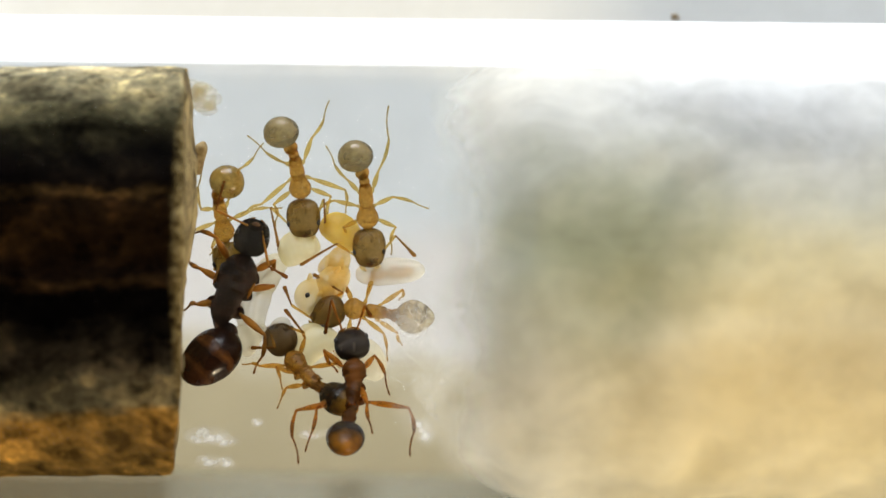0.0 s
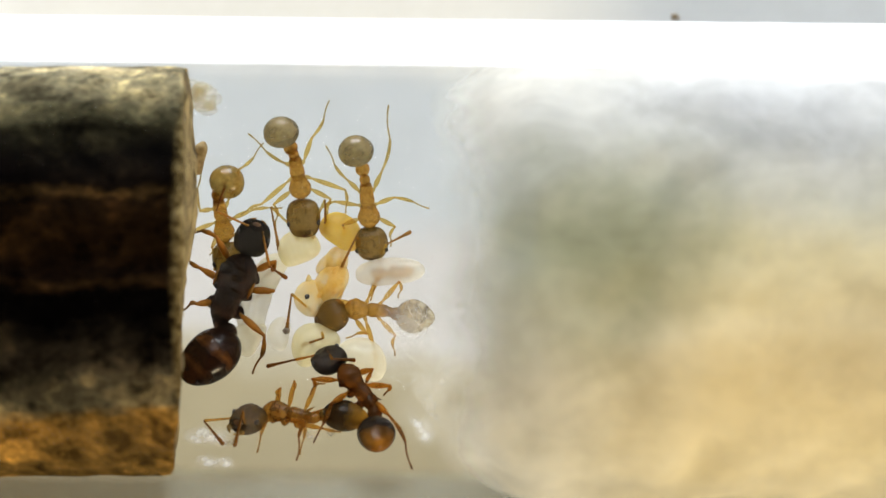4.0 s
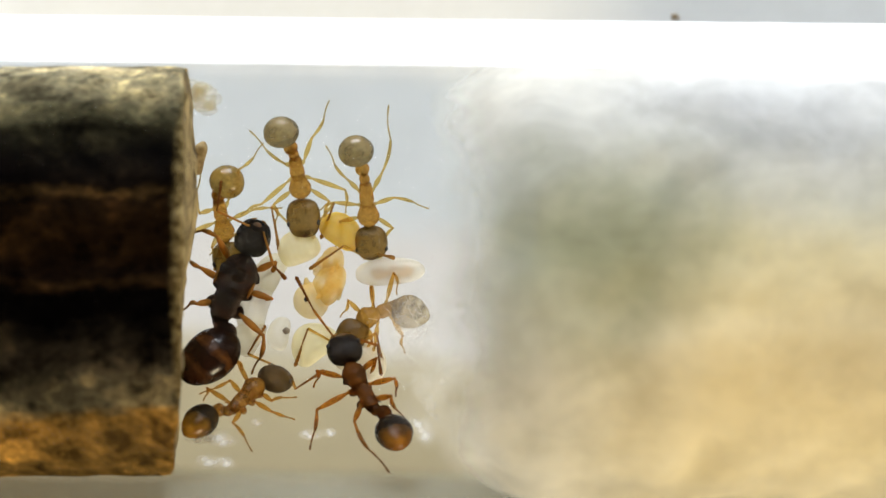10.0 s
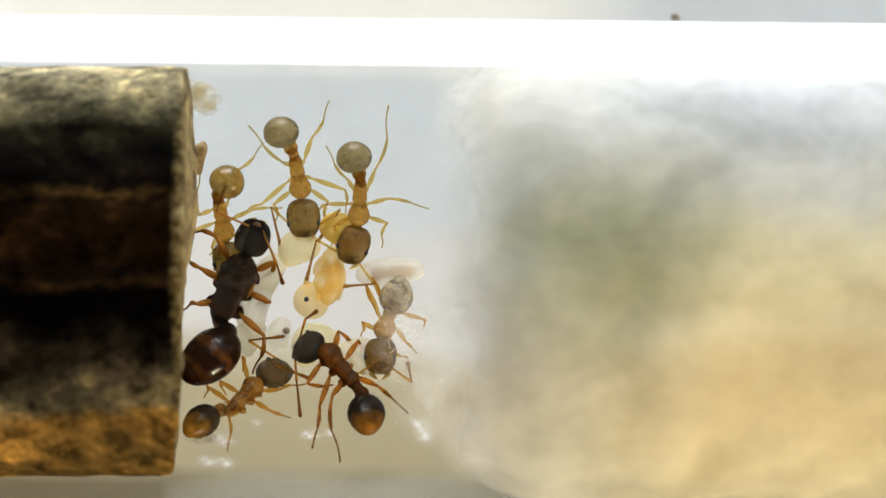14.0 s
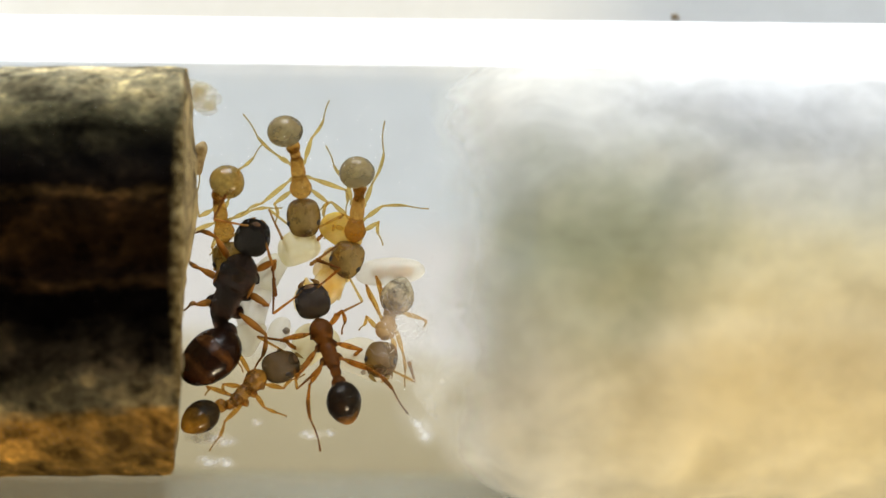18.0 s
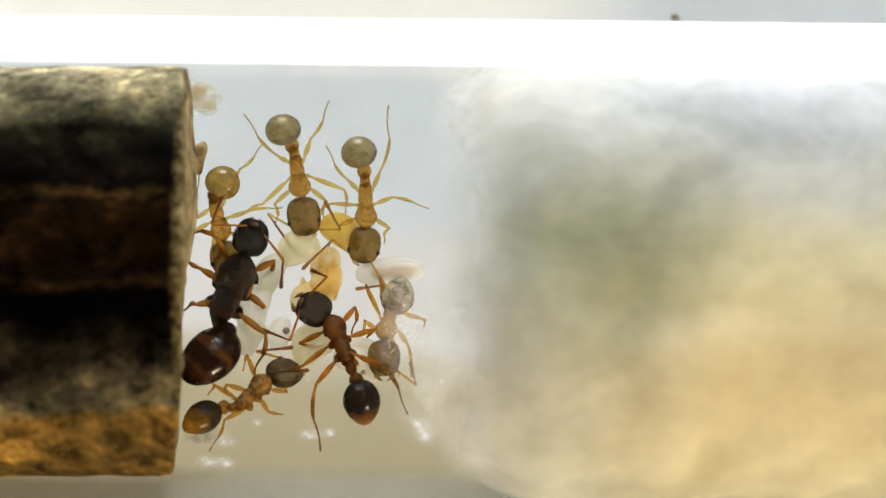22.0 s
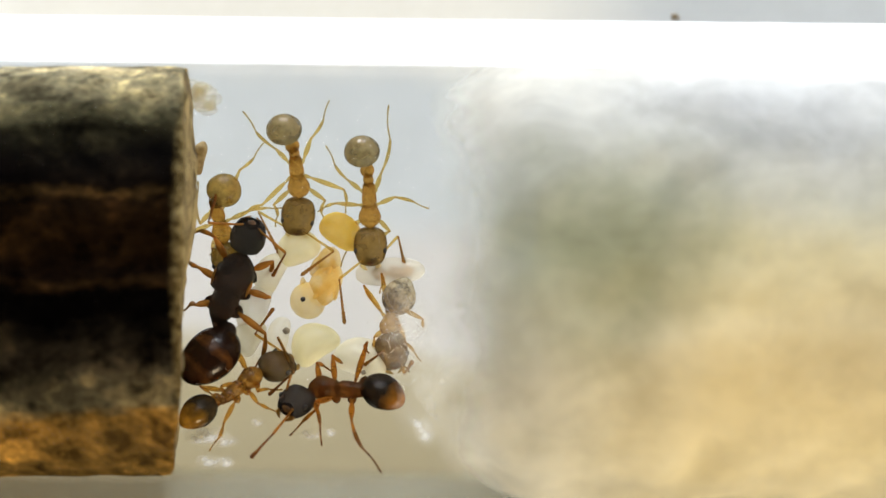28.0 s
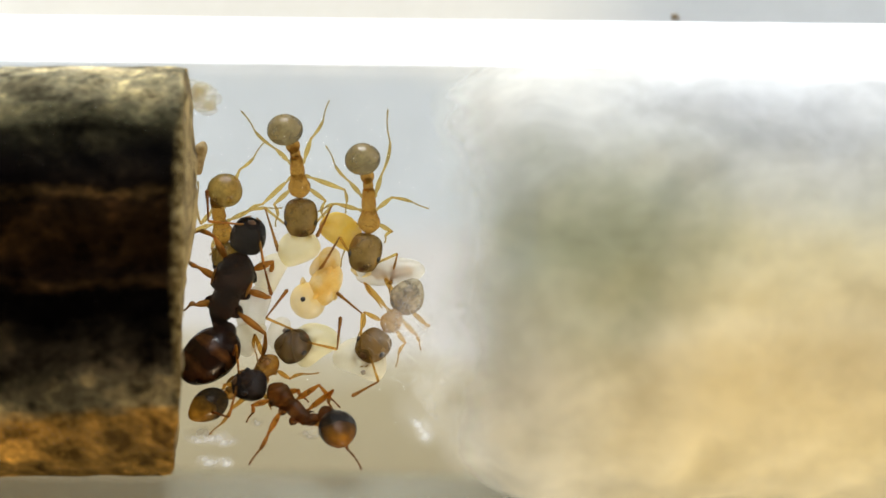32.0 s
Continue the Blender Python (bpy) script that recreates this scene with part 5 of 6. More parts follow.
    row(NURSE_A, 28, body=(-8.11, -2.2, -8.32, 8.8, -8.55, 18.5, -8.60, 22.0, -7.92, 31.6), rh=(-9.26, 16.5, -9.31, 27.5))
    row(NURSE_A, 32, body=(-8.09, -2.2, -8.30, 8.8, -8.51, 18.5, -8.56, 22.0, -7.88, 31.6))
    row(NURSE_B, 0, body=(-5.23, 10.2, -5.33, 24.6, -5.57, 42.0, -5.70, 45.2, -6.31, 58.3), lh=(-4.92, 48.9, -4.19, 58.8), lm=(-3.91, 28.3, -3.71, 17.1), lf=(-4.48, 24.6, -4.32, 9.8), rh=(-6.06, 39.7, -7.35, 43.5), rm=(-6.69, 24.6, -7.75, 16.7), rf=(-6.23, 23.4, -6.40, 12.9), al=(-4.39, 24.3, -4.45, 11.7), ar=(-6.04, 25.2, -6.20, 5.5))
    row(NURSE_B, 6, al=(-4.34, 24.6, -4.49, 11.4))
    row(NURSE_B, 13, rh=(-6.06, 39.7, -7.23, 46.2), al=(-4.24, 23.1, -4.77, 8.8), ar=(-6.09, 25.2, -6.20, 5.9))
    row(NURSE_B, 15, body=(-5.23, 10.2, -5.33, 24.6, -5.57, 42.0, -5.70, 45.2, -6.31, 58.3))
    row(NURSE_B, 17, body=(-5.25, 10.6, -5.31, 24.6, -5.52, 42.5, -5.59, 45.7, -6.12, 58.9))
    row(NURSE_B, 18, rh=(-6.16, 41.6, -7.44, 52.4))
    row(NURSE_B, 19, body=(-5.23, 10.2, -5.31, 24.6, -5.52, 42.5, -5.59, 45.7, -6.12, 58.9), al=(-3.93, 19.8, -4.92, 8.8))
    row(NURSE_B, 22, body=(-5.17, 10.8, -5.35, 25.2, -5.56, 43.0, -5.63, 46.2, -6.22, 59.9), ar=(-6.04, 25.2, -5.59, 5.1))
    row(NURSE_B, 23, rh=(-6.16, 41.6, -7.41, 52.4), al=(-4.17, 23.5, -4.35, 27.9), ar=(-5.61, 7.5, -4.82, 0.4))
    row(NURSE_B, 25, body=(-5.23, 11.0, -5.36, 25.0, -5.56, 43.0, -5.63, 46.2, -6.20, 59.9))
    row(NURSE_B, 28, body=(-5.58, 11.0, -5.40, 25.0, -5.56, 43.0, -5.61, 46.2, -6.16, 60.2), lf=(-4.52, 24.6, -4.52, 13.3), rh=(-6.20, 42.3, -7.92, 61.7), al=(-4.32, 9.8, -5.42, -1.8), ar=(-6.26, 25.6, -6.20, 4.8))
    row(NURSE_B, 32, body=(-5.38, 10.2, -5.38, 25.0, -5.52, 43.0, -5.59, 46.2, -6.12, 59.9), rh=(-6.20, 41.8, -7.75, 57.6), al=(-4.14, 21.4, -4.81, 10.6), ar=(-6.31, 21.9, -6.24, 5.5))
    row(NURSE_C, 0, body=(-2.77, 0.8, -2.83, 14.1, -2.95, 31.5, -3.05, 35.5, -3.51, 46.9), lh=(-2.35, 34.7, -2.01, 56.5), lm=(-2.00, 25.2, -0.52, 18.5), lf=(-1.97, 15.5, -1.99, 4.4), rh=(-3.52, 31.2, -4.42, 39.7), rm=(-4.03, 24.0, -4.79, 18.1), rf=(-3.64, 15.5, -3.83, 7.1), ar=(-3.89, 7.1, -5.46, 1.5), al=(-1.69, 11.9, -1.03, 4.3))
    row(NURSE_C, 1.5, body=(-2.77, 0.8, -2.83, 14.1, -2.95, 31.5, -3.05, 35.5, -3.51, 46.9))
    row(NURSE_C, 2, body=(-2.73, 2.9, -2.78, 14.5, -2.95, 33.7, -3.03, 37.3, -3.48, 49.5))
    row(NURSE_C, 6, body=(-2.66, 3.1, -2.76, 14.5, -2.95, 33.7, -3.03, 37.3, -3.48, 49.5), lf=(-1.92, 16.1, -2.03, 8.1), ar=(-3.81, 5.6, -3.25, -2.2), al=(-1.92, 9.1, -1.29, 16.7))
    row(NURSE_C, 9, body=(-2.66, 3.1, -2.76, 14.9, -2.95, 33.7, -3.03, 37.3, -3.46, 49.5), ar=(-3.85, 5.6, -4.82, 0.0), al=(-1.80, 7.5, -1.72, 11.8))
    row(NURSE_C, 11, al=(-2.01, 1.6, -1.98, -4.0))
    row(NURSE_C, 11.5, body=(-2.70, 3.1, -2.83, 14.5, -2.97, 33.7, -3.05, 37.3, -3.48, 49.5))
    row(NURSE_C, 12, al=(-1.91, -0.3, -2.24, -4.9))
    row(NURSE_C, 13, body=(-3.39, 1.2, -3.15, 14.1, -3.08, 31.1, -3.09, 35.5, -3.44, 47.4), lf=(-2.22, 16.7, -2.36, 6.4), rm=(-4.09, 23.1, -4.79, 17.6), rf=(-3.87, 17.1, -4.20, 6.4), ar=(-4.49, 9.1, -5.98, 0.6), al=(-2.14, 3.2, -3.74, -3.6))
    row(NURSE_C, 14, body=(-3.61, 1.9, -3.21, 14.9, -3.10, 30.7, -3.14, 34.6, -3.53, 46.9))
    row(NURSE_C, 14.5, body=(-3.56, 1.6, -3.21, 14.5, -3.10, 30.7, -3.14, 34.6, -3.53, 46.9), ar=(-4.58, 5.6, -4.82, -5.8), al=(-2.44, 0.7, -3.96, -6.2))
    row(NURSE_C, 16.5, body=(-4.12, -4.1, -3.47, 8.7, -3.15, 26.0, -3.11, 29.0, -3.38, 39.6))
    row(NURSE_C, 17, body=(-4.29, -4.8, -3.56, 7.6, -3.20, 25.2, -3.15, 28.1, -3.34, 39.6), ar=(-4.47, 1.6, -5.25, -4.0), al=(-3.72, -4.2, -3.95, -7.7))
    row(NURSE_C, 18, body=(-3.95, -2.6, -3.39, 9.5, -3.16, 25.6, -3.11, 29.0, -3.36, 40.0), al=(-2.97, -9.1, -4.16, -15.1))
    row(NURSE_C, 19, body=(-3.69, -0.3, -3.09, 10.3, -2.90, 28.1, -2.89, 31.9, -3.29, 43.4), rf=(-3.94, 15.1, -4.63, 9.8), ar=(-4.36, 9.5, -4.92, 7.0), al=(-2.98, -2.3, -3.31, -11.4))
    row(NURSE_C, 20, body=(-2.92, 8.7, -2.82, 20.4, -2.79, 37.7, -2.78, 41.9, -2.89, 57.0))
    row(NURSE_C, 21, body=(-3.07, 3.4, -2.95, 15.3, -2.88, 35.5, -2.87, 39.1, -3.04, 54.3))
    row(NURSE_C, 22, body=(-3.09, 1.9, -2.91, 14.5, -2.93, 32.8, -2.94, 35.9, -3.35, 50.1))
    row(NURSE_C, 23, body=(-3.26, 0.8, -2.87, 14.5, -2.87, 31.9, -2.88, 35.9, -3.29, 49.5), lf=(-2.14, 15.5, -2.25, 8.1), ar=(-4.45, 10.5, -5.53, -2.2), al=(-2.01, 2.0, -3.35, -4.4))
    row(NURSE_C, 25, body=(-3.09, 1.2, -2.83, 14.1, -2.85, 31.9, -2.88, 36.4, -3.18, 50.1), al=(-2.01, 1.6, -2.67, -4.0))
    row(NURSE_C, 28, body=(-2.75, 1.2, -2.76, 14.5, -2.80, 32.8, -2.84, 36.6, -3.22, 50.1), rf=(-3.68, 16.1, -3.92, 0.7), ar=(-3.51, -0.3, -3.73, -17.9), al=(-1.67, 13.1, -1.46, 1.5))
    row(NURSE_C, 30, body=(-2.77, 0.1, -2.74, 13.3, -2.80, 31.5, -2.84, 35.0, -3.19, 47.4), ar=(-3.51, -4.2, -3.26, -16.0), al=(-1.80, 5.6, -1.70, -4.0))
    row(NURSE_C, 32, body=(-3.13, -1.1, -2.79, 12.6, -2.81, 30.7, -2.84, 34.1, -3.19, 45.9), ar=(-3.81, 11.5, -4.77, -1.4), al=(-1.97, 9.5, -2.02, -4.9))
    row(NURSE_D, 0, body=(-5.05, -15.8, -3.77, -12.4, -2.01, -14.5, -1.71, -15.4, -0.41, -15.8), lf=(-3.08, -17.6, -4.48, -19.5), lm=(-2.22, -22.0, -2.10, -28.2), lh=(-1.75, -21.2, -1.55, -23.1), rf=(-3.41, -9.8, -3.72, -6.4), rm=(-2.64, -2.2, -2.90, -7.3), rh=(-2.19, -9.1, -1.69, -9.1), ar=(-4.11, -6.5, -4.97, -1.2), al=(-5.21, -16.0, -6.05, -5.2))
    row(NURSE_D, 1.5, ar=(-4.15, -6.5, -5.08, -1.8), al=(-5.11, -10.0, -5.57, -0.7))
    row(NURSE_D, 2, ar=(-5.20, -2.6, -6.16, -14.3), al=(-5.47, -14.8, -6.10, -13.1))
    row(NURSE_D, 3, body=(-5.03, -15.4, -3.82, -11.6, -2.01, -14.1, -1.71, -15.4, -0.41, -15.8), ar=(-5.23, -2.3, -6.10, -14.3), al=(-3.88, -19.4, -4.90, -24.9))
    row(NURSE_D, 5.5, body=(-4.46, -23.2, -3.56, -14.6, -1.97, -13.1, -1.67, -14.3, -0.41, -16.2))
    row(NURSE_D, 6, body=(-4.17, -30.2, -3.51, -14.6, -1.93, -12.9, -1.67, -13.9, -0.41, -16.6), lf=(-2.75, -22.6, -3.32, -21.3), lm=(-2.70, -27.3, -2.75, -37.8), lh=(-1.75, -24.0, -1.97, -28.2), rf=(-3.67, -8.7, -3.86, -16.0), rh=(-2.32, -6.0, -1.73, -8.1), ar=(-5.42, -18.2, -5.61, -33.6), al=(-5.51, -25.6, -6.35, -24.9))
    row(NURSE_D, 7, body=(-3.83, -31.8, -3.21, -17.3, -2.02, -12.7, -1.80, -12.5, -0.69, -16.6), lm=(-2.01, -22.0, -2.84, -23.1), ar=(-4.52, -19.4, -4.64, -31.5), al=(-1.99, -31.4, -1.91, -34.6))
    row(NURSE_D, 8, body=(-4.18, -25.6, -3.51, -14.5, -1.89, -13.5, -1.71, -14.5, -0.60, -15.4), ar=(-4.45, -11.4, -5.97, -12.4), al=(-5.38, -26.2, -5.37, -14.3))
    row(NURSE_D, 9, body=(-4.31, -24.0, -3.51, -14.6, -1.93, -13.9, -1.76, -14.5, -0.60, -15.4), lf=(-2.54, -22.0, -2.98, -28.2), lm=(-2.64, -26.0, -2.98, -29.1), lh=(-1.62, -27.7, -1.69, -28.2), rf=(-3.56, -9.8, -3.91, -14.3), rh=(-2.12, -5.3, -1.56, -6.4), ar=(-5.07, -12.0, -5.69, -22.6), al=(-5.67, -23.7, -6.88, -10.4))
    row(NURSE_D, 10, body=(-3.70, -28.9, -3.25, -17.3, -2.02, -12.7, -1.76, -12.7, -0.69, -15.4), ar=(-5.10, -19.4, -5.58, -32.5), al=(-2.64, -26.2, -2.30, -30.5))
    row(NURSE_D, 11, body=(-3.83, -28.9, -3.30, -16.4, -1.93, -12.7, -1.72, -12.7, -0.69, -15.4), ar=(-4.26, -12.0, -4.50, -0.3))
    row(NURSE_D, 12, body=(-3.62, -30.2, -3.04, -17.3, -1.80, -13.5, -1.67, -13.1, -0.69, -14.6), lf=(-2.86, -25.6, -3.08, -31.9), lm=(-2.39, -24.8, -2.97, -32.7), rf=(-3.62, -11.2, -3.97, -14.3), ar=(-4.10, -16.0, -4.22, -0.3), al=(-2.73, -32.7, -2.21, -34.6))
    row(NURSE_D, 13, body=(-2.16, -37.0, -2.39, -23.2, -2.06, -14.5, -1.93, -12.5, -1.46, -4.1), lf=(-1.57, -31.9, -1.12, -24.5), lm=(-1.47, -24.0, -0.84, -21.3), lh=(-0.83, -16.0, -0.73, -17.8), rf=(-2.78, -18.0, -3.10, -20.9), rm=(-2.92, -5.6, -2.51, -13.9), rh=(-2.47, -4.7, -2.36, -10.7), ar=(-2.94, -34.9, -3.45, -30.9), al=(-1.77, -37.2, -1.36, -30.5))
    row(NURSE_D, 14, body=(-2.37, -36.6, -2.35, -23.2, -2.01, -14.5, -1.91, -12.7, -1.59, -4.1))
    row(NURSE_D, 17, body=(-2.45, -38.8, -2.31, -23.2, -2.01, -14.6, -1.91, -12.7, -1.55, -4.4), lf=(-1.78, -31.9, -2.01, -34.2), lm=(-1.36, -24.0, -1.49, -37.8), rf=(-2.70, -16.0, -3.21, -17.8))
    row(NURSE_D, 20, body=(-2.32, -39.8, -2.14, -23.6, -1.97, -14.6, -1.87, -12.7, -1.50, -4.4))
    row(NURSE_D, 23, body=(-2.12, -36.6, -2.31, -23.6, -2.01, -14.6, -1.89, -12.7, -1.55, -4.4))
    row(NURSE_D, 24, rf=(-2.76, -18.0, -3.19, -20.9))
    row(NURSE_D, 25, body=(-2.12, -37.9, -2.18, -23.6, -1.97, -14.6, -1.89, -12.7, -1.50, -4.4))
    row(NURSE_D, 28, body=(-1.83, -33.6, -2.05, -22.4, -1.93, -14.5, -1.84, -12.5, -1.46, -4.6), lf=(-1.68, -31.9, -1.26, -31.9), lm=(-1.26, -27.7, -0.84, -28.2), rf=(-2.52, -22.0, -2.88, -26.7), rm=(-2.83, -7.0, -2.33, -13.2), rh=(-2.21, -3.2, -2.42, -7.1), ar=(-2.84, -32.7, -3.06, -32.5), al=(-1.77, -37.2, -1.15, -30.5))
    row(NURSE_D, 29, body=(-1.90, -39.3, -1.86, -23.6, -1.84, -14.5, -1.80, -12.5, -1.46, -4.6), rf=(-2.48, -18.0, -2.66, -26.7), ar=(-3.19, -27.3, -3.21, -41.2), al=(-2.30, -40.0, -1.99, -41.2))
    row(NURSE_D, 30, body=(-2.88, -34.8, -2.01, -22.0, -1.76, -13.5, -1.69, -11.6, -1.33, -4.1), rf=(-2.33, -16.0, -2.58, -21.3), ar=(-3.07, -19.6, -3.88, -28.5), al=(-1.10, -35.4, -2.70, -43.9))
    row(NURSE_D, 31, body=(-3.19, -32.7, -2.14, -20.9, -1.76, -13.9, -1.63, -12.0, -1.12, -4.4), ar=(-3.40, -16.2, -4.44, -18.9))
    row(NURSE_D, 32, body=(-3.15, -31.8, -2.18, -20.5, -1.71, -13.9, -1.59, -12.4, -1.07, -5.0), lf=(-1.41, -24.0, -1.80, -30.0), lm=(-0.90, -23.6, -0.84, -24.5), rf=(-2.87, -14.1, -3.27, -21.3), rm=(-2.72, -5.1, -2.33, -11.5), rh=(-2.12, -2.2, -1.95, -8.8), ar=(-3.23, -14.0, -4.13, -6.7), al=(-2.40, -43.7, -3.42, -43.9))
    row(FORAGER, 0, body=(-3.55, -21.7, -3.29, -33.9, -3.35, -48.2, -3.50, -56.2, -3.58, -84.7), lf=(-4.37, -31.2, -3.98, -31.9), lm=(-4.99, -51.8, -5.05, -64.5), lh=(-4.87, -56.6, -5.25, -72.4), rf=(-2.57, -35.4, -2.00, -39.8), rm=(-2.34, -53.1, -2.13, -85.6), rh=(-1.58, -57.5, -1.20, -67.2), al=(-4.00, -21.0, -4.44, -23.2), ar=(-3.14, -20.8, -2.73, -16.5))
    row(FORAGER, 0.5, body=(-3.99, -21.3, -3.42, -33.5, -3.31, -48.2, -3.41, -56.2, -3.46, -84.7))
    row(FORAGER, 1, body=(-4.76, -21.7, -3.55, -33.0, -3.22, -48.2, -3.27, -56.6, -3.23, -82.1), lf=(-4.65, -36.6, -4.15, -33.5), lm=(-4.72, -55.9, -4.73, -63.5), lh=(-4.90, -58.2, -5.57, -73.3), rf=(-3.02, -31.9, -2.67, -21.3), rm=(-1.76, -49.5, -0.70, -74.2), rh=(-1.62, -58.4, -1.20, -67.2), al=(-5.91, -23.3, -7.72, -15.0), ar=(-3.38, -26.8, -3.10, -23.4))
    row(FORAGER, 2, body=(-4.92, -25.0, -3.59, -31.6, -3.10, -48.2, -2.98, -56.2, -3.12, -80.6), al=(-6.02, -21.0, -7.66, -11.8), ar=(-4.67, -34.0, -4.52, -34.2))
    row(FORAGER, 3, body=(-4.41, -27.0, -3.67, -35.8, -3.01, -49.0, -2.87, -55.8, -2.87, -80.6), lf=(-4.67, -38.8, -4.52, -37.8), lm=(-4.64, -61.8, -4.81, -63.5), lh=(-4.83, -64.6, -5.57, -73.3), rf=(-2.78, -37.3, -3.07, -37.8), rm=(-2.18, -44.2, -2.59, -39.8), rh=(-1.71, -48.9, -0.69, -75.1), al=(-4.73, -29.2, -5.67, -31.9), ar=(-3.04, -27.5, -2.57, -26.6))
    row(FORAGER, 5.5, body=(-5.35, -38.2, -3.96, -38.4, -2.43, -49.4, -1.96, -52.3, -1.54, -77.5))
    row(FORAGER, 6, body=(-5.46, -44.4, -3.99, -41.0, -2.34, -50.2, -1.86, -52.8, -1.46, -78.7), lf=(-5.10, -49.5, -5.91, -43.2), lm=(-4.36, -53.1, -4.71, -52.3), lh=(-4.52, -60.8, -4.89, -63.5), rf=(-2.44, -39.9, -2.85, -37.8), rm=(-1.97, -44.2, -1.51, -39.8), rh=(-2.53, -59.4, -1.91, -80.4), al=(-6.56, -47.4, -8.49, -43.3), ar=(-4.77, -53.9, -4.66, -46.4))
    row(FORAGER, 7, body=(-4.05, -32.6, -3.58, -39.7, -2.67, -51.1, -1.96, -54.5, -1.48, -81.4), lm=(-4.35, -55.9, -4.81, -63.5), lh=(-2.98, -60.6, -1.91, -80.4), rh=(-1.76, -49.5, -1.52, -44.5), al=(-5.33, -41.3, -4.75, -44.3), ar=(-2.39, -42.0, -1.97, -46.4))
    row(FORAGER, 8, body=(-3.85, -28.4, -3.51, -39.3, -2.59, -51.1, -1.92, -54.5, -1.46, -81.4), al=(-5.36, -29.2, -5.33, -16.5), ar=(-2.09, -28.7, -1.47, -20.6))
    row(FORAGER, 9, body=(-3.96, -27.9, -3.60, -39.3, -2.59, -51.5, -1.96, -54.5, -1.46, -81.4), lf=(-4.34, -42.7, -4.90, -42.5), lm=(-4.52, -60.8, -4.89, -63.5), lh=(-2.73, -61.8, -1.91, -80.4), rf=(-2.71, -37.7, -3.02, -37.8), rm=(-2.33, -42.5, -1.66, -41.1), rh=(-1.65, -49.5, -1.57, -44.5), al=(-4.74, -24.5, -4.99, -16.5), ar=(-2.59, -18.1, -2.01, -3.7))
    row(FORAGER, 10, body=(-3.86, -23.9, -3.54, -36.0, -2.70, -50.2, -2.04, -54.0, -1.50, -77.5), lf=(-4.29, -39.0, -4.88, -37.0), rf=(-2.76, -35.4, -2.86, -34.2), al=(-5.07, -18.8, -5.60, -1.7), ar=(-2.24, -29.6, -2.30, -39.2))
    row(FORAGER, 11, body=(-4.80, -23.0, -3.80, -32.6, -3.06, -47.7, -2.34, -50.7, -1.90, -72.4), lf=(-4.87, -41.0, -4.54, -43.0), rf=(-3.02, -29.8, -2.95, -34.2), rh=(-1.76, -48.4, -1.09, -56.4), al=(-4.42, -12.2, -5.64, -4.7), ar=(-4.29, -11.1, -5.21, -1.5))
    row(FORAGER, 12, body=(-5.05, -22.6, -4.00, -30.7, -3.10, -45.7, -2.59, -49.0, -2.22, -68.3), lf=(-4.88, -39.0, -4.13, -38.4), lm=(-4.45, -56.6, -4.89, -63.5), lh=(-3.07, -58.4, -1.91, -80.4), rf=(-3.13, -30.7, -3.08, -31.2), rm=(-2.35, -39.0, -2.00, -38.8), rh=(-1.80, -48.4, -1.13, -56.4), al=(-5.68, -21.7, -6.02, -29.2), ar=(-4.62, -19.9, -4.14, -13.4))
    row(FORAGER, 13, body=(-5.19, -17.0, -4.32, -25.2, -3.65, -44.0, -3.58, -48.2, -3.18, -63.4), lf=(-5.32, -30.7, -4.64, -34.2), lm=(-4.78, -45.3, -4.82, -71.6), lh=(-4.68, -51.0, -4.79, -63.5), rf=(-3.80, -21.6, -3.68, -24.5), rm=(-3.32, -30.7, -2.52, -35.0), rh=(-2.82, -39.9, -1.29, -46.7), al=(-5.66, -26.8, -7.53, -33.1), ar=(-4.50, -13.3, -3.61, -9.3))
    row(FORAGER, 14, body=(-5.62, -30.2, -4.53, -28.4, -3.23, -44.0, -2.91, -47.7, -2.73, -63.4), lf=(-5.03, -37.7, -4.14, -36.2), lm=(-4.67, -53.1, -4.81, -63.5), lh=(-3.99, -49.7, -3.73, -71.6), rf=(-3.94, -24.3, -3.09, -28.2), rm=(-3.36, -31.9, -2.44, -33.1), rh=(-2.56, -43.4, -1.29, -46.7), al=(-5.55, -38.6, -5.26, -54.6), ar=(-5.25, -22.2, -4.74, -14.4))
    row(FORAGER, 14.5, body=(-5.16, -28.4, -4.31, -30.7, -3.40, -44.4, -3.10, -48.6, -2.87, -63.9))
    row(FORAGER, 16.5, body=(-5.40, -19.1, -4.63, -23.5, -4.08, -41.5, -3.90, -45.7, -3.70, -58.9))
    row(FORAGER, 17, body=(-5.49, -12.7, -4.69, -20.4, -4.23, -40.6, -4.03, -45.0, -3.72, -58.0), lf=(-5.64, -23.9, -4.81, -28.2), lm=(-5.13, -38.2, -4.72, -39.8), lh=(-4.95, -44.7, -4.49, -64.5), rf=(-3.97, -18.1, -3.85, -21.3), rm=(-3.55, -32.2, -3.89, -32.9), al=(-6.03, -11.1, -6.70, -13.6), ar=(-6.02, -20.6, -6.79, -20.2))
    row(FORAGER, 18, body=(-5.10, -4.4, -4.74, -18.3, -3.96, -39.3, -3.82, -44.8, -3.49, -57.5), lm=(-5.03, -35.4, -5.51, -34.2), al=(-6.24, -16.6, -6.39, -2.3), ar=(-4.45, -2.4, -4.79, 3.7))
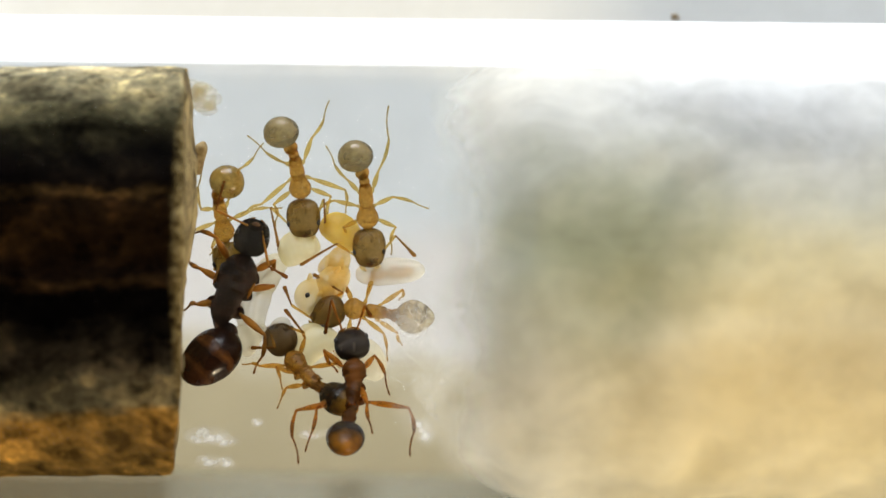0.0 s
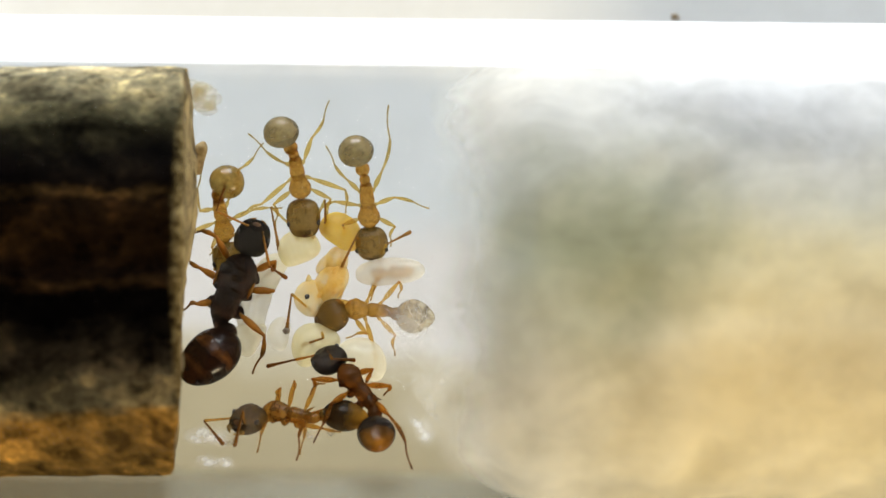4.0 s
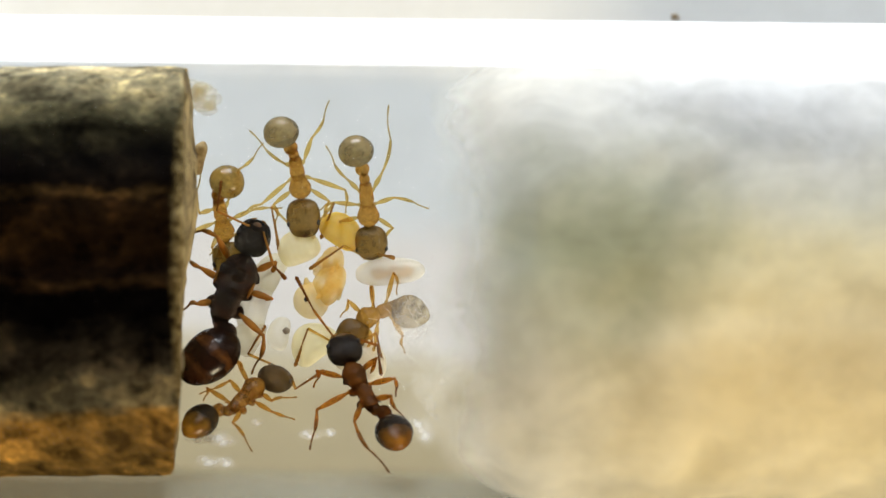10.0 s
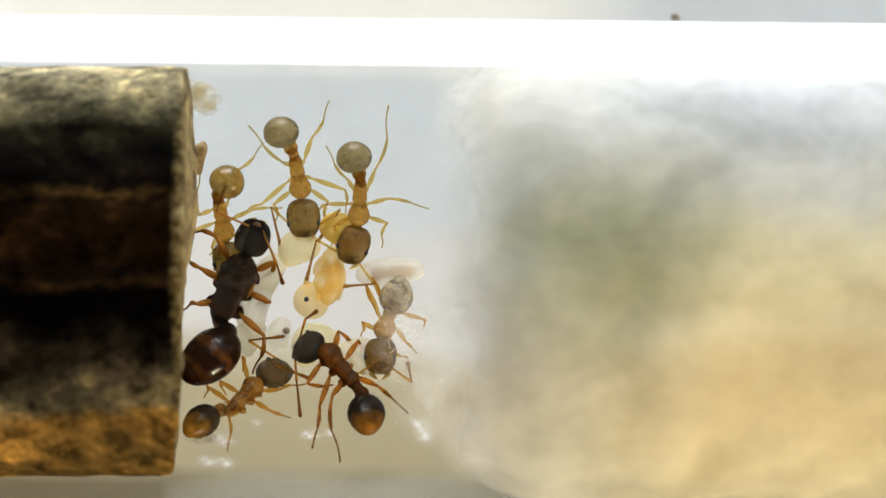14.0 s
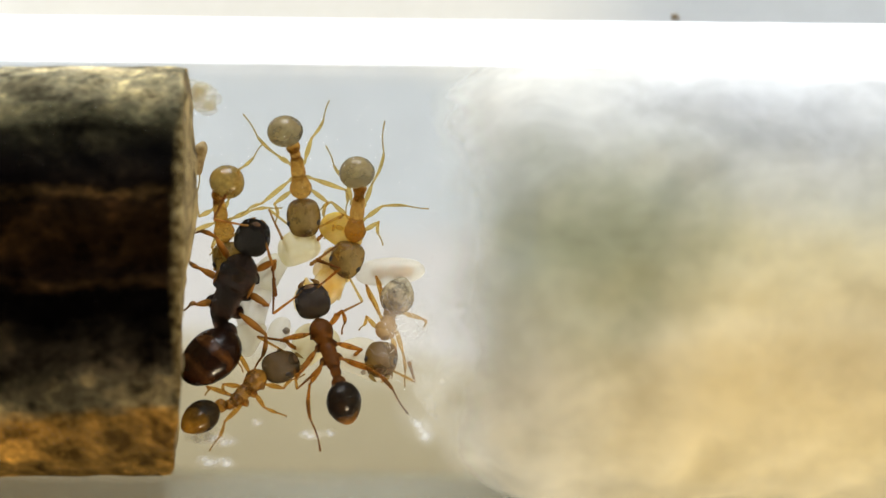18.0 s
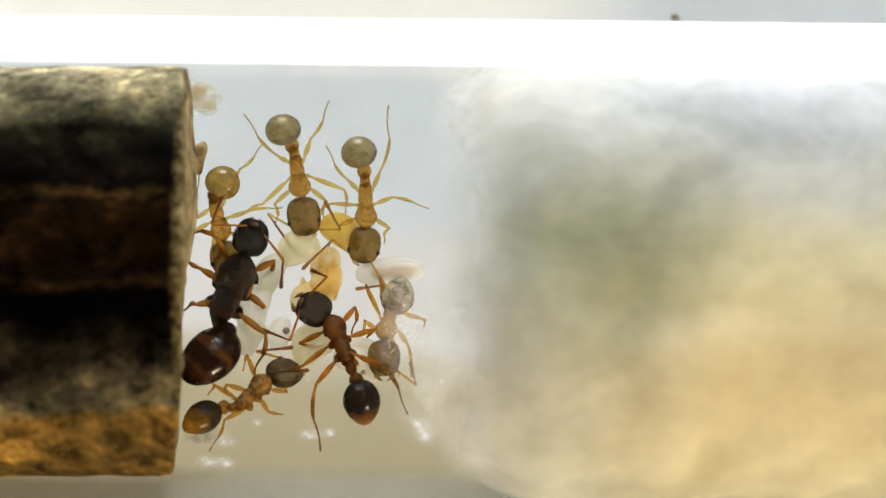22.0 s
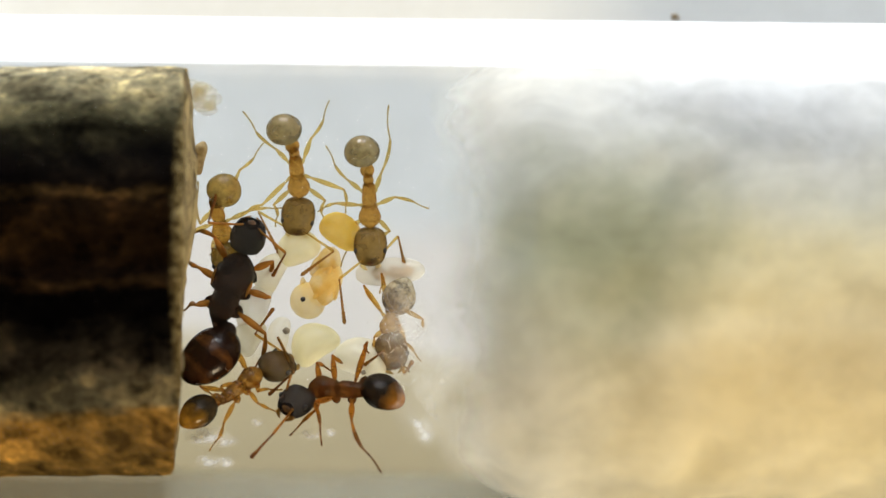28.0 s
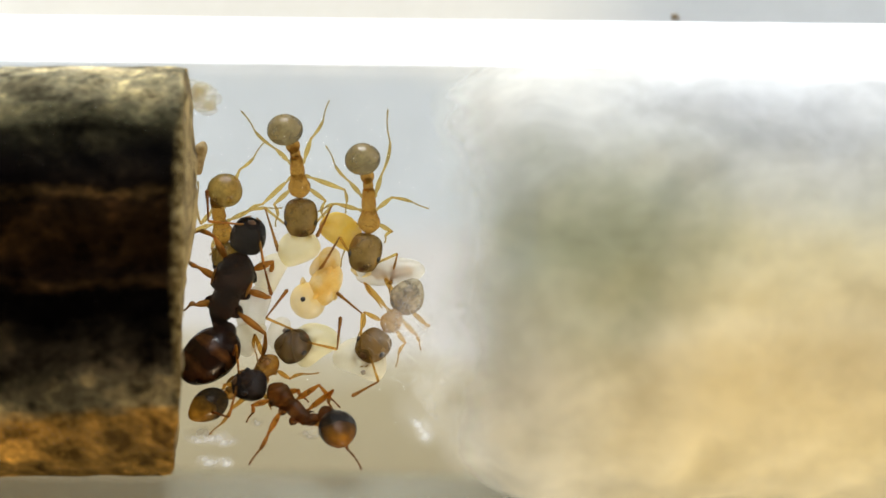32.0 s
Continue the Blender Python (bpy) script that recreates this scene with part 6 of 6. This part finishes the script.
    row(FORAGER, 19, body=(-4.29, 1.3, -4.34, -12.7, -4.05, -36.2, -3.85, -41.5, -3.56, -55.3), lf=(-5.43, -19.9, -4.99, -23.6), rf=(-3.51, -10.8, -3.86, -17.8), rm=(-3.31, -21.6, -3.52, -26.3), al=(-4.85, 10.5, -3.77, 20.4), ar=(-2.64, 2.9, -1.45, 12.2))
    row(FORAGER, 20, body=(-4.09, 0.5, -4.13, -12.7, -3.88, -36.2, -3.74, -41.9, -3.37, -55.3), lf=(-4.85, -16.4, -4.40, -19.5), lm=(-5.07, -23.9, -6.76, -21.1), rf=(-2.96, -13.8, -3.25, -19.5), rm=(-3.22, -24.3, -3.41, -28.2), al=(-4.76, -2.4, -5.85, -8.3), ar=(-3.91, 5.1, -3.08, 7.7))
    row(FORAGER, 21, body=(-5.75, -15.3, -4.59, -17.4, -3.75, -38.2, -3.49, -43.1, -3.21, -55.3), al=(-6.13, -18.1, -6.44, -25.1), ar=(-4.76, -10.0, -4.10, -7.5))
    row(FORAGER, 22, body=(-5.50, -11.5, -4.25, -17.0, -3.32, -40.4, -3.11, -44.0, -2.89, -57.5), lf=(-5.05, -23.4, -4.17, -22.7), lm=(-5.24, -37.3, -6.08, -31.0), lh=(-4.48, -46.3, -4.49, -64.5), rf=(-3.53, -15.1, -3.49, -19.5), rm=(-3.05, -22.5, -3.10, -22.7), rh=(-1.98, -40.4, -1.29, -47.4), al=(-5.91, -22.2, -6.85, -21.2), ar=(-4.85, -4.6, -5.00, 0.1))
    row(FORAGER, 23, body=(-4.22, 0.5, -4.13, -13.4, -3.33, -37.5, -3.07, -41.9, -2.94, -55.3), al=(-4.55, 10.5, -5.43, -1.3), ar=(-3.87, 8.3, -4.35, 11.7))
    row(FORAGER, 24, body=(-4.52, 1.3, -4.32, -12.7, -3.33, -37.5, -3.21, -42.9, -2.94, -54.2), lf=(-5.01, -19.4, -4.18, -20.2), lm=(-5.06, -27.0, -5.57, -24.5), rf=(-3.28, -10.8, -3.54, -17.8), rm=(-2.72, -19.4, -3.10, -21.3), al=(-4.76, 5.1, -5.43, 5.7), ar=(-3.91, 7.2, -3.46, 9.7))
    row(FORAGER, 25, body=(-3.41, 8.4, -3.45, -5.3, -3.22, -26.1, -3.19, -31.9, -2.70, -48.4), lf=(-4.13, -4.9, -3.98, -7.4), lm=(-4.64, -25.7, -3.83, -24.5), lh=(-4.32, -43.4, -4.49, -64.5), rf=(-2.36, -4.5, -2.51, -10.8), rm=(-2.53, -18.5, -3.06, -20.9), rh=(-1.98, -40.4, -1.29, -47.4), al=(-4.34, 10.5, -5.11, 7.7), ar=(-2.59, 8.3, -1.75, 13.8))
    row(FORAGER, 25.5, body=(-3.71, 8.0, -3.35, -6.5, -3.22, -26.1, -3.19, -31.9, -2.68, -49.0), al=(-4.49, -6.5, -6.07, 0.1))
    row(FORAGER, 27.5, body=(-5.00, -49.4, -4.03, -43.6, -3.19, -42.3, -2.92, -42.7, -1.29, -53.6))
    row(FORAGER, 28, body=(-5.91, -55.8, -4.97, -44.8, -3.33, -45.7, -2.98, -42.3, -1.42, -51.1), lf=(-5.00, -58.2, -5.69, -56.4), lm=(-4.74, -57.1, -4.45, -61.4), lh=(-3.58, -54.0, -2.21, -80.4), rf=(-4.72, -35.0, -4.11, -31.9), rm=(-4.14, -31.2, -3.60, -30.0), rh=(-2.92, -29.8, -2.62, -28.2), al=(-6.07, -63.5, -7.00, -77.2), ar=(-5.59, -38.6, -6.49, -46.4))
    row(FORAGER, 28.5, body=(-6.41, -62.3, -5.48, -49.0, -3.68, -49.4, -3.11, -40.2, -1.83, -58.9), lf=(-5.40, -61.3, -5.11, -74.2), lm=(-4.52, -59.9, -4.65, -76.0), al=(-7.23, -56.1, -7.19, -72.3))
    row(FORAGER, 29, body=(-5.75, -66.3, -5.14, -55.1, -3.75, -54.5, -3.59, -50.9, -3.31, -73.3), lf=(-6.88, -59.9, -7.05, -70.4), lm=(-5.05, -62.4, -5.42, -76.0), lh=(-3.62, -76.7, -3.32, -80.4), rf=(-4.95, -43.2, -4.84, -42.3), rm=(-4.06, -47.4, -3.88, -48.5), rh=(-2.82, -60.8, -2.21, -80.4), al=(-6.54, -53.9, -7.29, -49.6), ar=(-6.35, -49.5, -6.60, -44.3))
    row(FORAGER, 29.5, body=(-7.36, -57.3, -6.03, -53.0, -4.45, -57.3, -3.84, -50.9, -3.32, -71.9))
    row(FORAGER, 30, body=(-8.19, -51.5, -6.71, -50.2, -4.86, -59.4, -4.22, -51.9, -3.51, -74.8), lf=(-6.80, -59.4, -7.50, -78.6), lm=(-6.46, -60.8, -6.97, -80.4), lh=(-3.72, -71.7, -2.93, -78.6), rf=(-4.95, -43.8, -5.04, -48.5), rm=(-4.78, -44.2, -4.62, -44.5), rh=(-4.06, -46.3, -3.89, -46.2), al=(-7.85, -59.6, -7.09, -66.7), ar=(-8.04, -45.2, -8.53, -35.9))
    row(FORAGER, 31, body=(-8.05, -44.8, -6.55, -44.0, -4.91, -57.1, -4.18, -50.7, -3.71, -75.3), al=(-7.27, -63.5, -6.35, -69.4))
    row(FORAGER, 32, body=(-7.98, -43.6, -6.42, -44.4, -4.86, -58.5, -4.05, -52.3, -3.63, -74.8), lf=(-7.37, -54.8, -7.32, -50.4), lm=(-5.90, -58.4, -7.16, -81.7), lh=(-3.72, -71.7, -2.93, -77.6), rf=(-5.32, -46.3, -5.05, -42.3), rm=(-4.07, -42.5, -3.85, -44.5), rh=(-4.38, -46.3, -4.10, -47.4), al=(-8.04, -53.9, -9.08, -50.9), ar=(-7.65, -38.6, -7.91, -33.7))
    row(NURSE_F, 0, body=(-6.46, -18.1, -5.84, -28.4, -4.73, -40.5, -4.41, -42.4, -3.26, -52.0), lf=(-6.70, -33.5, -7.63, -29.1), lm=(-6.40, -35.1, -6.05, -37.8), lh=(-5.70, -40.8, -6.22, -44.9), rf=(-5.19, -23.1, -5.09, -16.5), rm=(-4.43, -34.0, -4.17, -24.5), rh=(-4.08, -46.1, -3.64, -46.2), al=(-6.72, -25.7, -7.35, -25.6), ar=(-5.68, -19.9, -6.02, -12.6))
    row(NURSE_F, 0.5, body=(-6.67, -19.6, -5.94, -29.2, -4.73, -41.2, -4.34, -42.4, -3.22, -51.2))
    row(NURSE_F, 1, body=(-7.20, -29.2, -6.10, -31.7, -4.72, -42.4, -4.26, -42.9, -3.18, -49.9), lf=(-7.09, -32.2, -7.58, -31.5), lm=(-5.99, -41.2, -6.58, -37.8), rf=(-5.35, -31.0, -6.42, -21.6), al=(-6.43, -44.3, -7.10, -57.5), ar=(-6.69, -24.5, -6.08, -20.6))
    row(NURSE_F, 2, body=(-7.91, -53.9, -6.75, -46.3, -5.02, -46.3, -4.32, -47.8, -3.01, -51.5), lf=(-6.53, -57.1, -5.63, -64.5), lm=(-5.62, -51.3, -5.97, -57.2), lh=(-4.66, -57.1, -3.95, -52.1), rf=(-6.28, -37.5, -6.82, -24.5), rm=(-5.67, -41.2, -5.82, -32.9), rh=(-4.74, -36.2, -4.48, -28.2), al=(-7.45, -70.3, -7.23, -69.4), ar=(-8.08, -42.8, -8.60, -54.7))
    row(NURSE_F, 3, body=(-7.82, -62.2, -6.62, -49.9, -4.84, -54.8, -4.16, -51.2, -3.00, -54.8), lf=(-6.62, -61.6, -7.02, -63.9), lm=(-5.31, -63.7, -5.25, -66.1), rf=(-5.98, -43.1, -6.14, -40.2), rm=(-5.53, -39.8, -5.67, -37.8), al=(-7.01, -74.2, -6.91, -72.9), ar=(-8.39, -52.3, -8.10, -66.7))
    row(NURSE_F, 5.5, body=(-7.61, -65.1, -6.65, -52.0, -4.87, -56.8, -4.25, -56.0, -2.91, -56.8))
    row(NURSE_F, 6, body=(-7.55, -68.9, -6.60, -53.1, -4.86, -58.4, -4.24, -58.4, -2.82, -59.0), lf=(-6.34, -66.7, -6.42, -67.2), lm=(-5.26, -67.5, -5.20, -66.8), lh=(-4.32, -67.5, -3.63, -57.2), rm=(-5.65, -45.6, -5.59, -44.0), rh=(-4.71, -46.1, -4.43, -43.2), ar=(-8.12, -57.0, -7.69, -72.4))
    row(NURSE_F, 7, body=(-8.61, -57.7, -7.37, -50.9, -5.61, -54.8, -4.95, -48.8, -3.58, -56.0), lf=(-7.31, -63.0, -8.07, -62.9), lm=(-5.53, -66.7, -5.23, -66.5), lh=(-4.61, -65.9, -4.89, -63.9), rf=(-6.19, -43.1, -6.23, -43.2), rm=(-5.73, -43.1, -5.68, -43.2), al=(-9.00, -67.3, -9.57, -62.2), ar=(-8.15, -47.4, -9.22, -53.3))
    row(NURSE_F, 8, body=(-9.13, -45.3, -7.98, -46.8, -6.12, -56.5, -5.76, -46.8, -4.43, -52.0), lf=(-8.26, -58.3, -8.99, -54.8), lm=(-7.11, -63.0, -7.38, -63.5), lh=(-5.44, -65.1, -4.57, -57.5), rf=(-7.56, -43.1, -7.95, -40.2), rm=(-6.62, -42.2, -6.44, -43.2), rh=(-5.97, -45.6, -5.73, -37.8), al=(-9.28, -51.1, -9.07, -48.6), ar=(-9.40, -48.4, -9.77, -41.1))
    row(NURSE_F, 8.5, body=(-8.43, -40.1, -7.66, -44.8, -6.94, -58.4, -6.54, -55.4, -5.28, -56.8))
    row(NURSE_F, 9, body=(-6.85, -30.5, -7.52, -40.5, -7.54, -50.4, -7.34, -54.2, -6.00, -73.4), lf=(-8.24, -39.8, -8.20, -40.2), lm=(-8.47, -48.7, -9.22, -52.6), lh=(-8.07, -57.1, -6.92, -63.5), rf=(-6.77, -40.8, -6.98, -41.9), rm=(-6.34, -43.1, -6.14, -41.1), rh=(-6.56, -51.3, -5.08, -60.0), al=(-7.73, -30.4, -7.56, -26.4), ar=(-6.42, -38.5, -5.25, -39.7))
    row(NURSE_F, 10, body=(-5.72, -37.4, -6.81, -38.7, -7.92, -52.5, -8.42, -50.4, -9.51, -66.5), lf=(-7.34, -38.0, -7.58, -31.2), lm=(-8.09, -42.2, -9.19, -39.4), lh=(-8.51, -43.1, -9.00, -41.9), rf=(-6.59, -47.1, -5.50, -40.4), rm=(-6.43, -52.4, -5.52, -49.2), rh=(-7.52, -63.0, -6.98, -64.5), al=(-7.48, -29.3, -6.74, -17.8), ar=(-5.44, -45.0, -4.45, -33.5))
    row(NURSE_F, 11, body=(-5.58, -27.2, -6.70, -35.2, -7.73, -50.4, -8.13, -49.3, -9.40, -65.1), al=(-7.30, -30.0, -6.06, -29.4), ar=(-5.67, -39.9, -4.13, -30.4))
    row(NURSE_F, 12, body=(-5.67, -27.6, -6.74, -36.0, -7.71, -50.4, -8.05, -49.9, -9.30, -66.9), lm=(-8.02, -39.8, -8.17, -39.8), rf=(-6.21, -39.8, -5.22, -31.0), al=(-6.84, -15.3, -5.68, -5.8), ar=(-5.67, -39.9, -4.98, -32.4))
    row(NURSE_F, 13, body=(-5.86, -34.7, -7.15, -38.3, -7.90, -52.5, -8.42, -50.4, -9.55, -66.9), al=(-6.26, -25.1, -7.59, -30.0), ar=(-5.86, -44.3, -5.20, -30.4))
    row(NURSE_F, 14, body=(-5.78, -33.0, -6.86, -38.3, -7.83, -50.9, -8.33, -50.4, -9.51, -66.5), rf=(-6.19, -43.1, -5.21, -35.8), al=(-7.20, -29.3, -5.98, -21.6), ar=(-5.47, -37.5, -5.01, -36.7))
    row(NURSE_F, 17, body=(-5.45, -29.2, -6.81, -35.0, -7.94, -50.4, -8.35, -48.8, -9.59, -62.9), lf=(-7.30, -32.2, -7.57, -31.9), lh=(-8.64, -42.2, -8.97, -39.8), rf=(-6.20, -42.2, -5.11, -31.9), rh=(-8.06, -58.3, -8.57, -64.5), al=(-6.70, -19.5, -5.97, -21.7), ar=(-5.14, -40.8, -4.55, -32.4))
    row(NURSE_F, 20, body=(-5.30, -34.7, -6.66, -36.0, -7.94, -50.4, -8.38, -49.3, -9.59, -62.9), al=(-6.80, -23.2, -5.53, -26.8), ar=(-5.54, -45.5, -4.97, -35.6))
    row(NURSE_F, 22, body=(-5.35, -33.9, -6.54, -37.4, -7.74, -51.5, -8.26, -49.3, -9.55, -62.9), al=(-6.99, -28.2, -5.64, -25.4), ar=(-5.44, -45.5, -5.02, -33.5))
    row(NURSE_F, 24, body=(-5.31, -33.4, -6.65, -36.9, -7.87, -50.4, -8.39, -48.8, -9.61, -61.6), lf=(-7.09, -31.8, -7.58, -31.2), lm=(-7.98, -40.8, -8.17, -39.2), lh=(-8.27, -41.2, -8.80, -39.8), rf=(-6.05, -45.6, -5.94, -34.8), al=(-6.99, -27.6, -5.53, -26.0), ar=(-5.36, -44.8, -4.77, -32.4))
    row(NURSE_F, 25, body=(-5.35, -33.4, -6.69, -36.9, -7.87, -50.4, -8.39, -48.3, -9.61, -60.9), al=(-6.59, -22.0, -6.00, -9.4), ar=(-5.13, -43.0, -4.39, -29.4))
    row(NURSE_F, 28, body=(-5.57, -31.3, -6.87, -34.7, -8.16, -46.3, -8.49, -46.3, -9.66, -60.3), lf=(-7.42, -31.0, -7.58, -30.4), lm=(-8.19, -40.8, -8.17, -38.8), rf=(-6.56, -45.6, -6.05, -37.8), rm=(-6.78, -49.7, -6.21, -46.2), rh=(-8.06, -58.3, -8.57, -64.5), al=(-6.69, -23.2, -6.43, -12.2), ar=(-6.49, -44.8, -5.61, -34.5))
    row(NURSE_F, 29, body=(-5.20, -26.8, -6.62, -33.4, -7.95, -45.3, -8.33, -45.3, -9.68, -58.4), rf=(-6.20, -42.2, -4.69, -31.9), rh=(-8.02, -53.0, -8.84, -58.6), al=(-6.41, -14.9, -5.14, -4.9), ar=(-4.98, -38.9, -3.37, -38.8))
    row(NURSE_F, 30, body=(-4.82, -27.6, -6.38, -31.3, -7.59, -42.9, -8.00, -43.8, -9.45, -56.0), lf=(-6.79, -27.6, -7.16, -30.0), rm=(-6.68, -46.1, -6.43, -45.1), al=(-5.11, -15.9, -3.96, -4.0), ar=(-4.32, -34.8, -3.04, -22.5))
    row(NURSE_F, 31, body=(-4.74, -23.2, -6.12, -31.3, -7.34, -41.9, -8.01, -43.4, -9.45, -56.0))
    row(NURSE_F, 32, body=(-4.96, -21.6, -6.30, -29.7, -7.27, -40.5, -8.05, -43.4, -9.41, -56.5), lf=(-6.80, -23.9, -7.04, -28.2), lm=(-7.71, -36.2, -7.66, -36.2), lh=(-8.10, -40.8, -8.48, -39.8), rf=(-6.22, -37.5, -4.69, -31.9), al=(-6.67, -16.5, -5.90, -6.1), ar=(-4.02, -26.5, -3.89, -15.0))
    for ant in (QUEEN, NURSE_A, NURSE_B, NURSE_C, NURSE_D, FORAGER, NURSE_F):
        key_ant(ant)
    # the orange pupa is nudged
    def lying(x, a, turn):
        p = bore(x, a, 0.5)
        n = bore_up(p)
        return oriented(p, Vector((math.cos(radians(turn)), 0, 0)) + n.cross(Vector((-1, 0, 0))) * -math.sin(radians(turn)), n)
    walk(PUPA, [(0, lying(-4.52, -3.2, -8)), (3, lying(-4.52, -3.2, -8)), (5.5, lying(-4.65, -3.9, 0)), (19, lying(-4.65, -3.9, 0)), (21, lying(-4.78, -3.9, 0)), (32, lying(-4.78, -3.9, 0))])


motions()
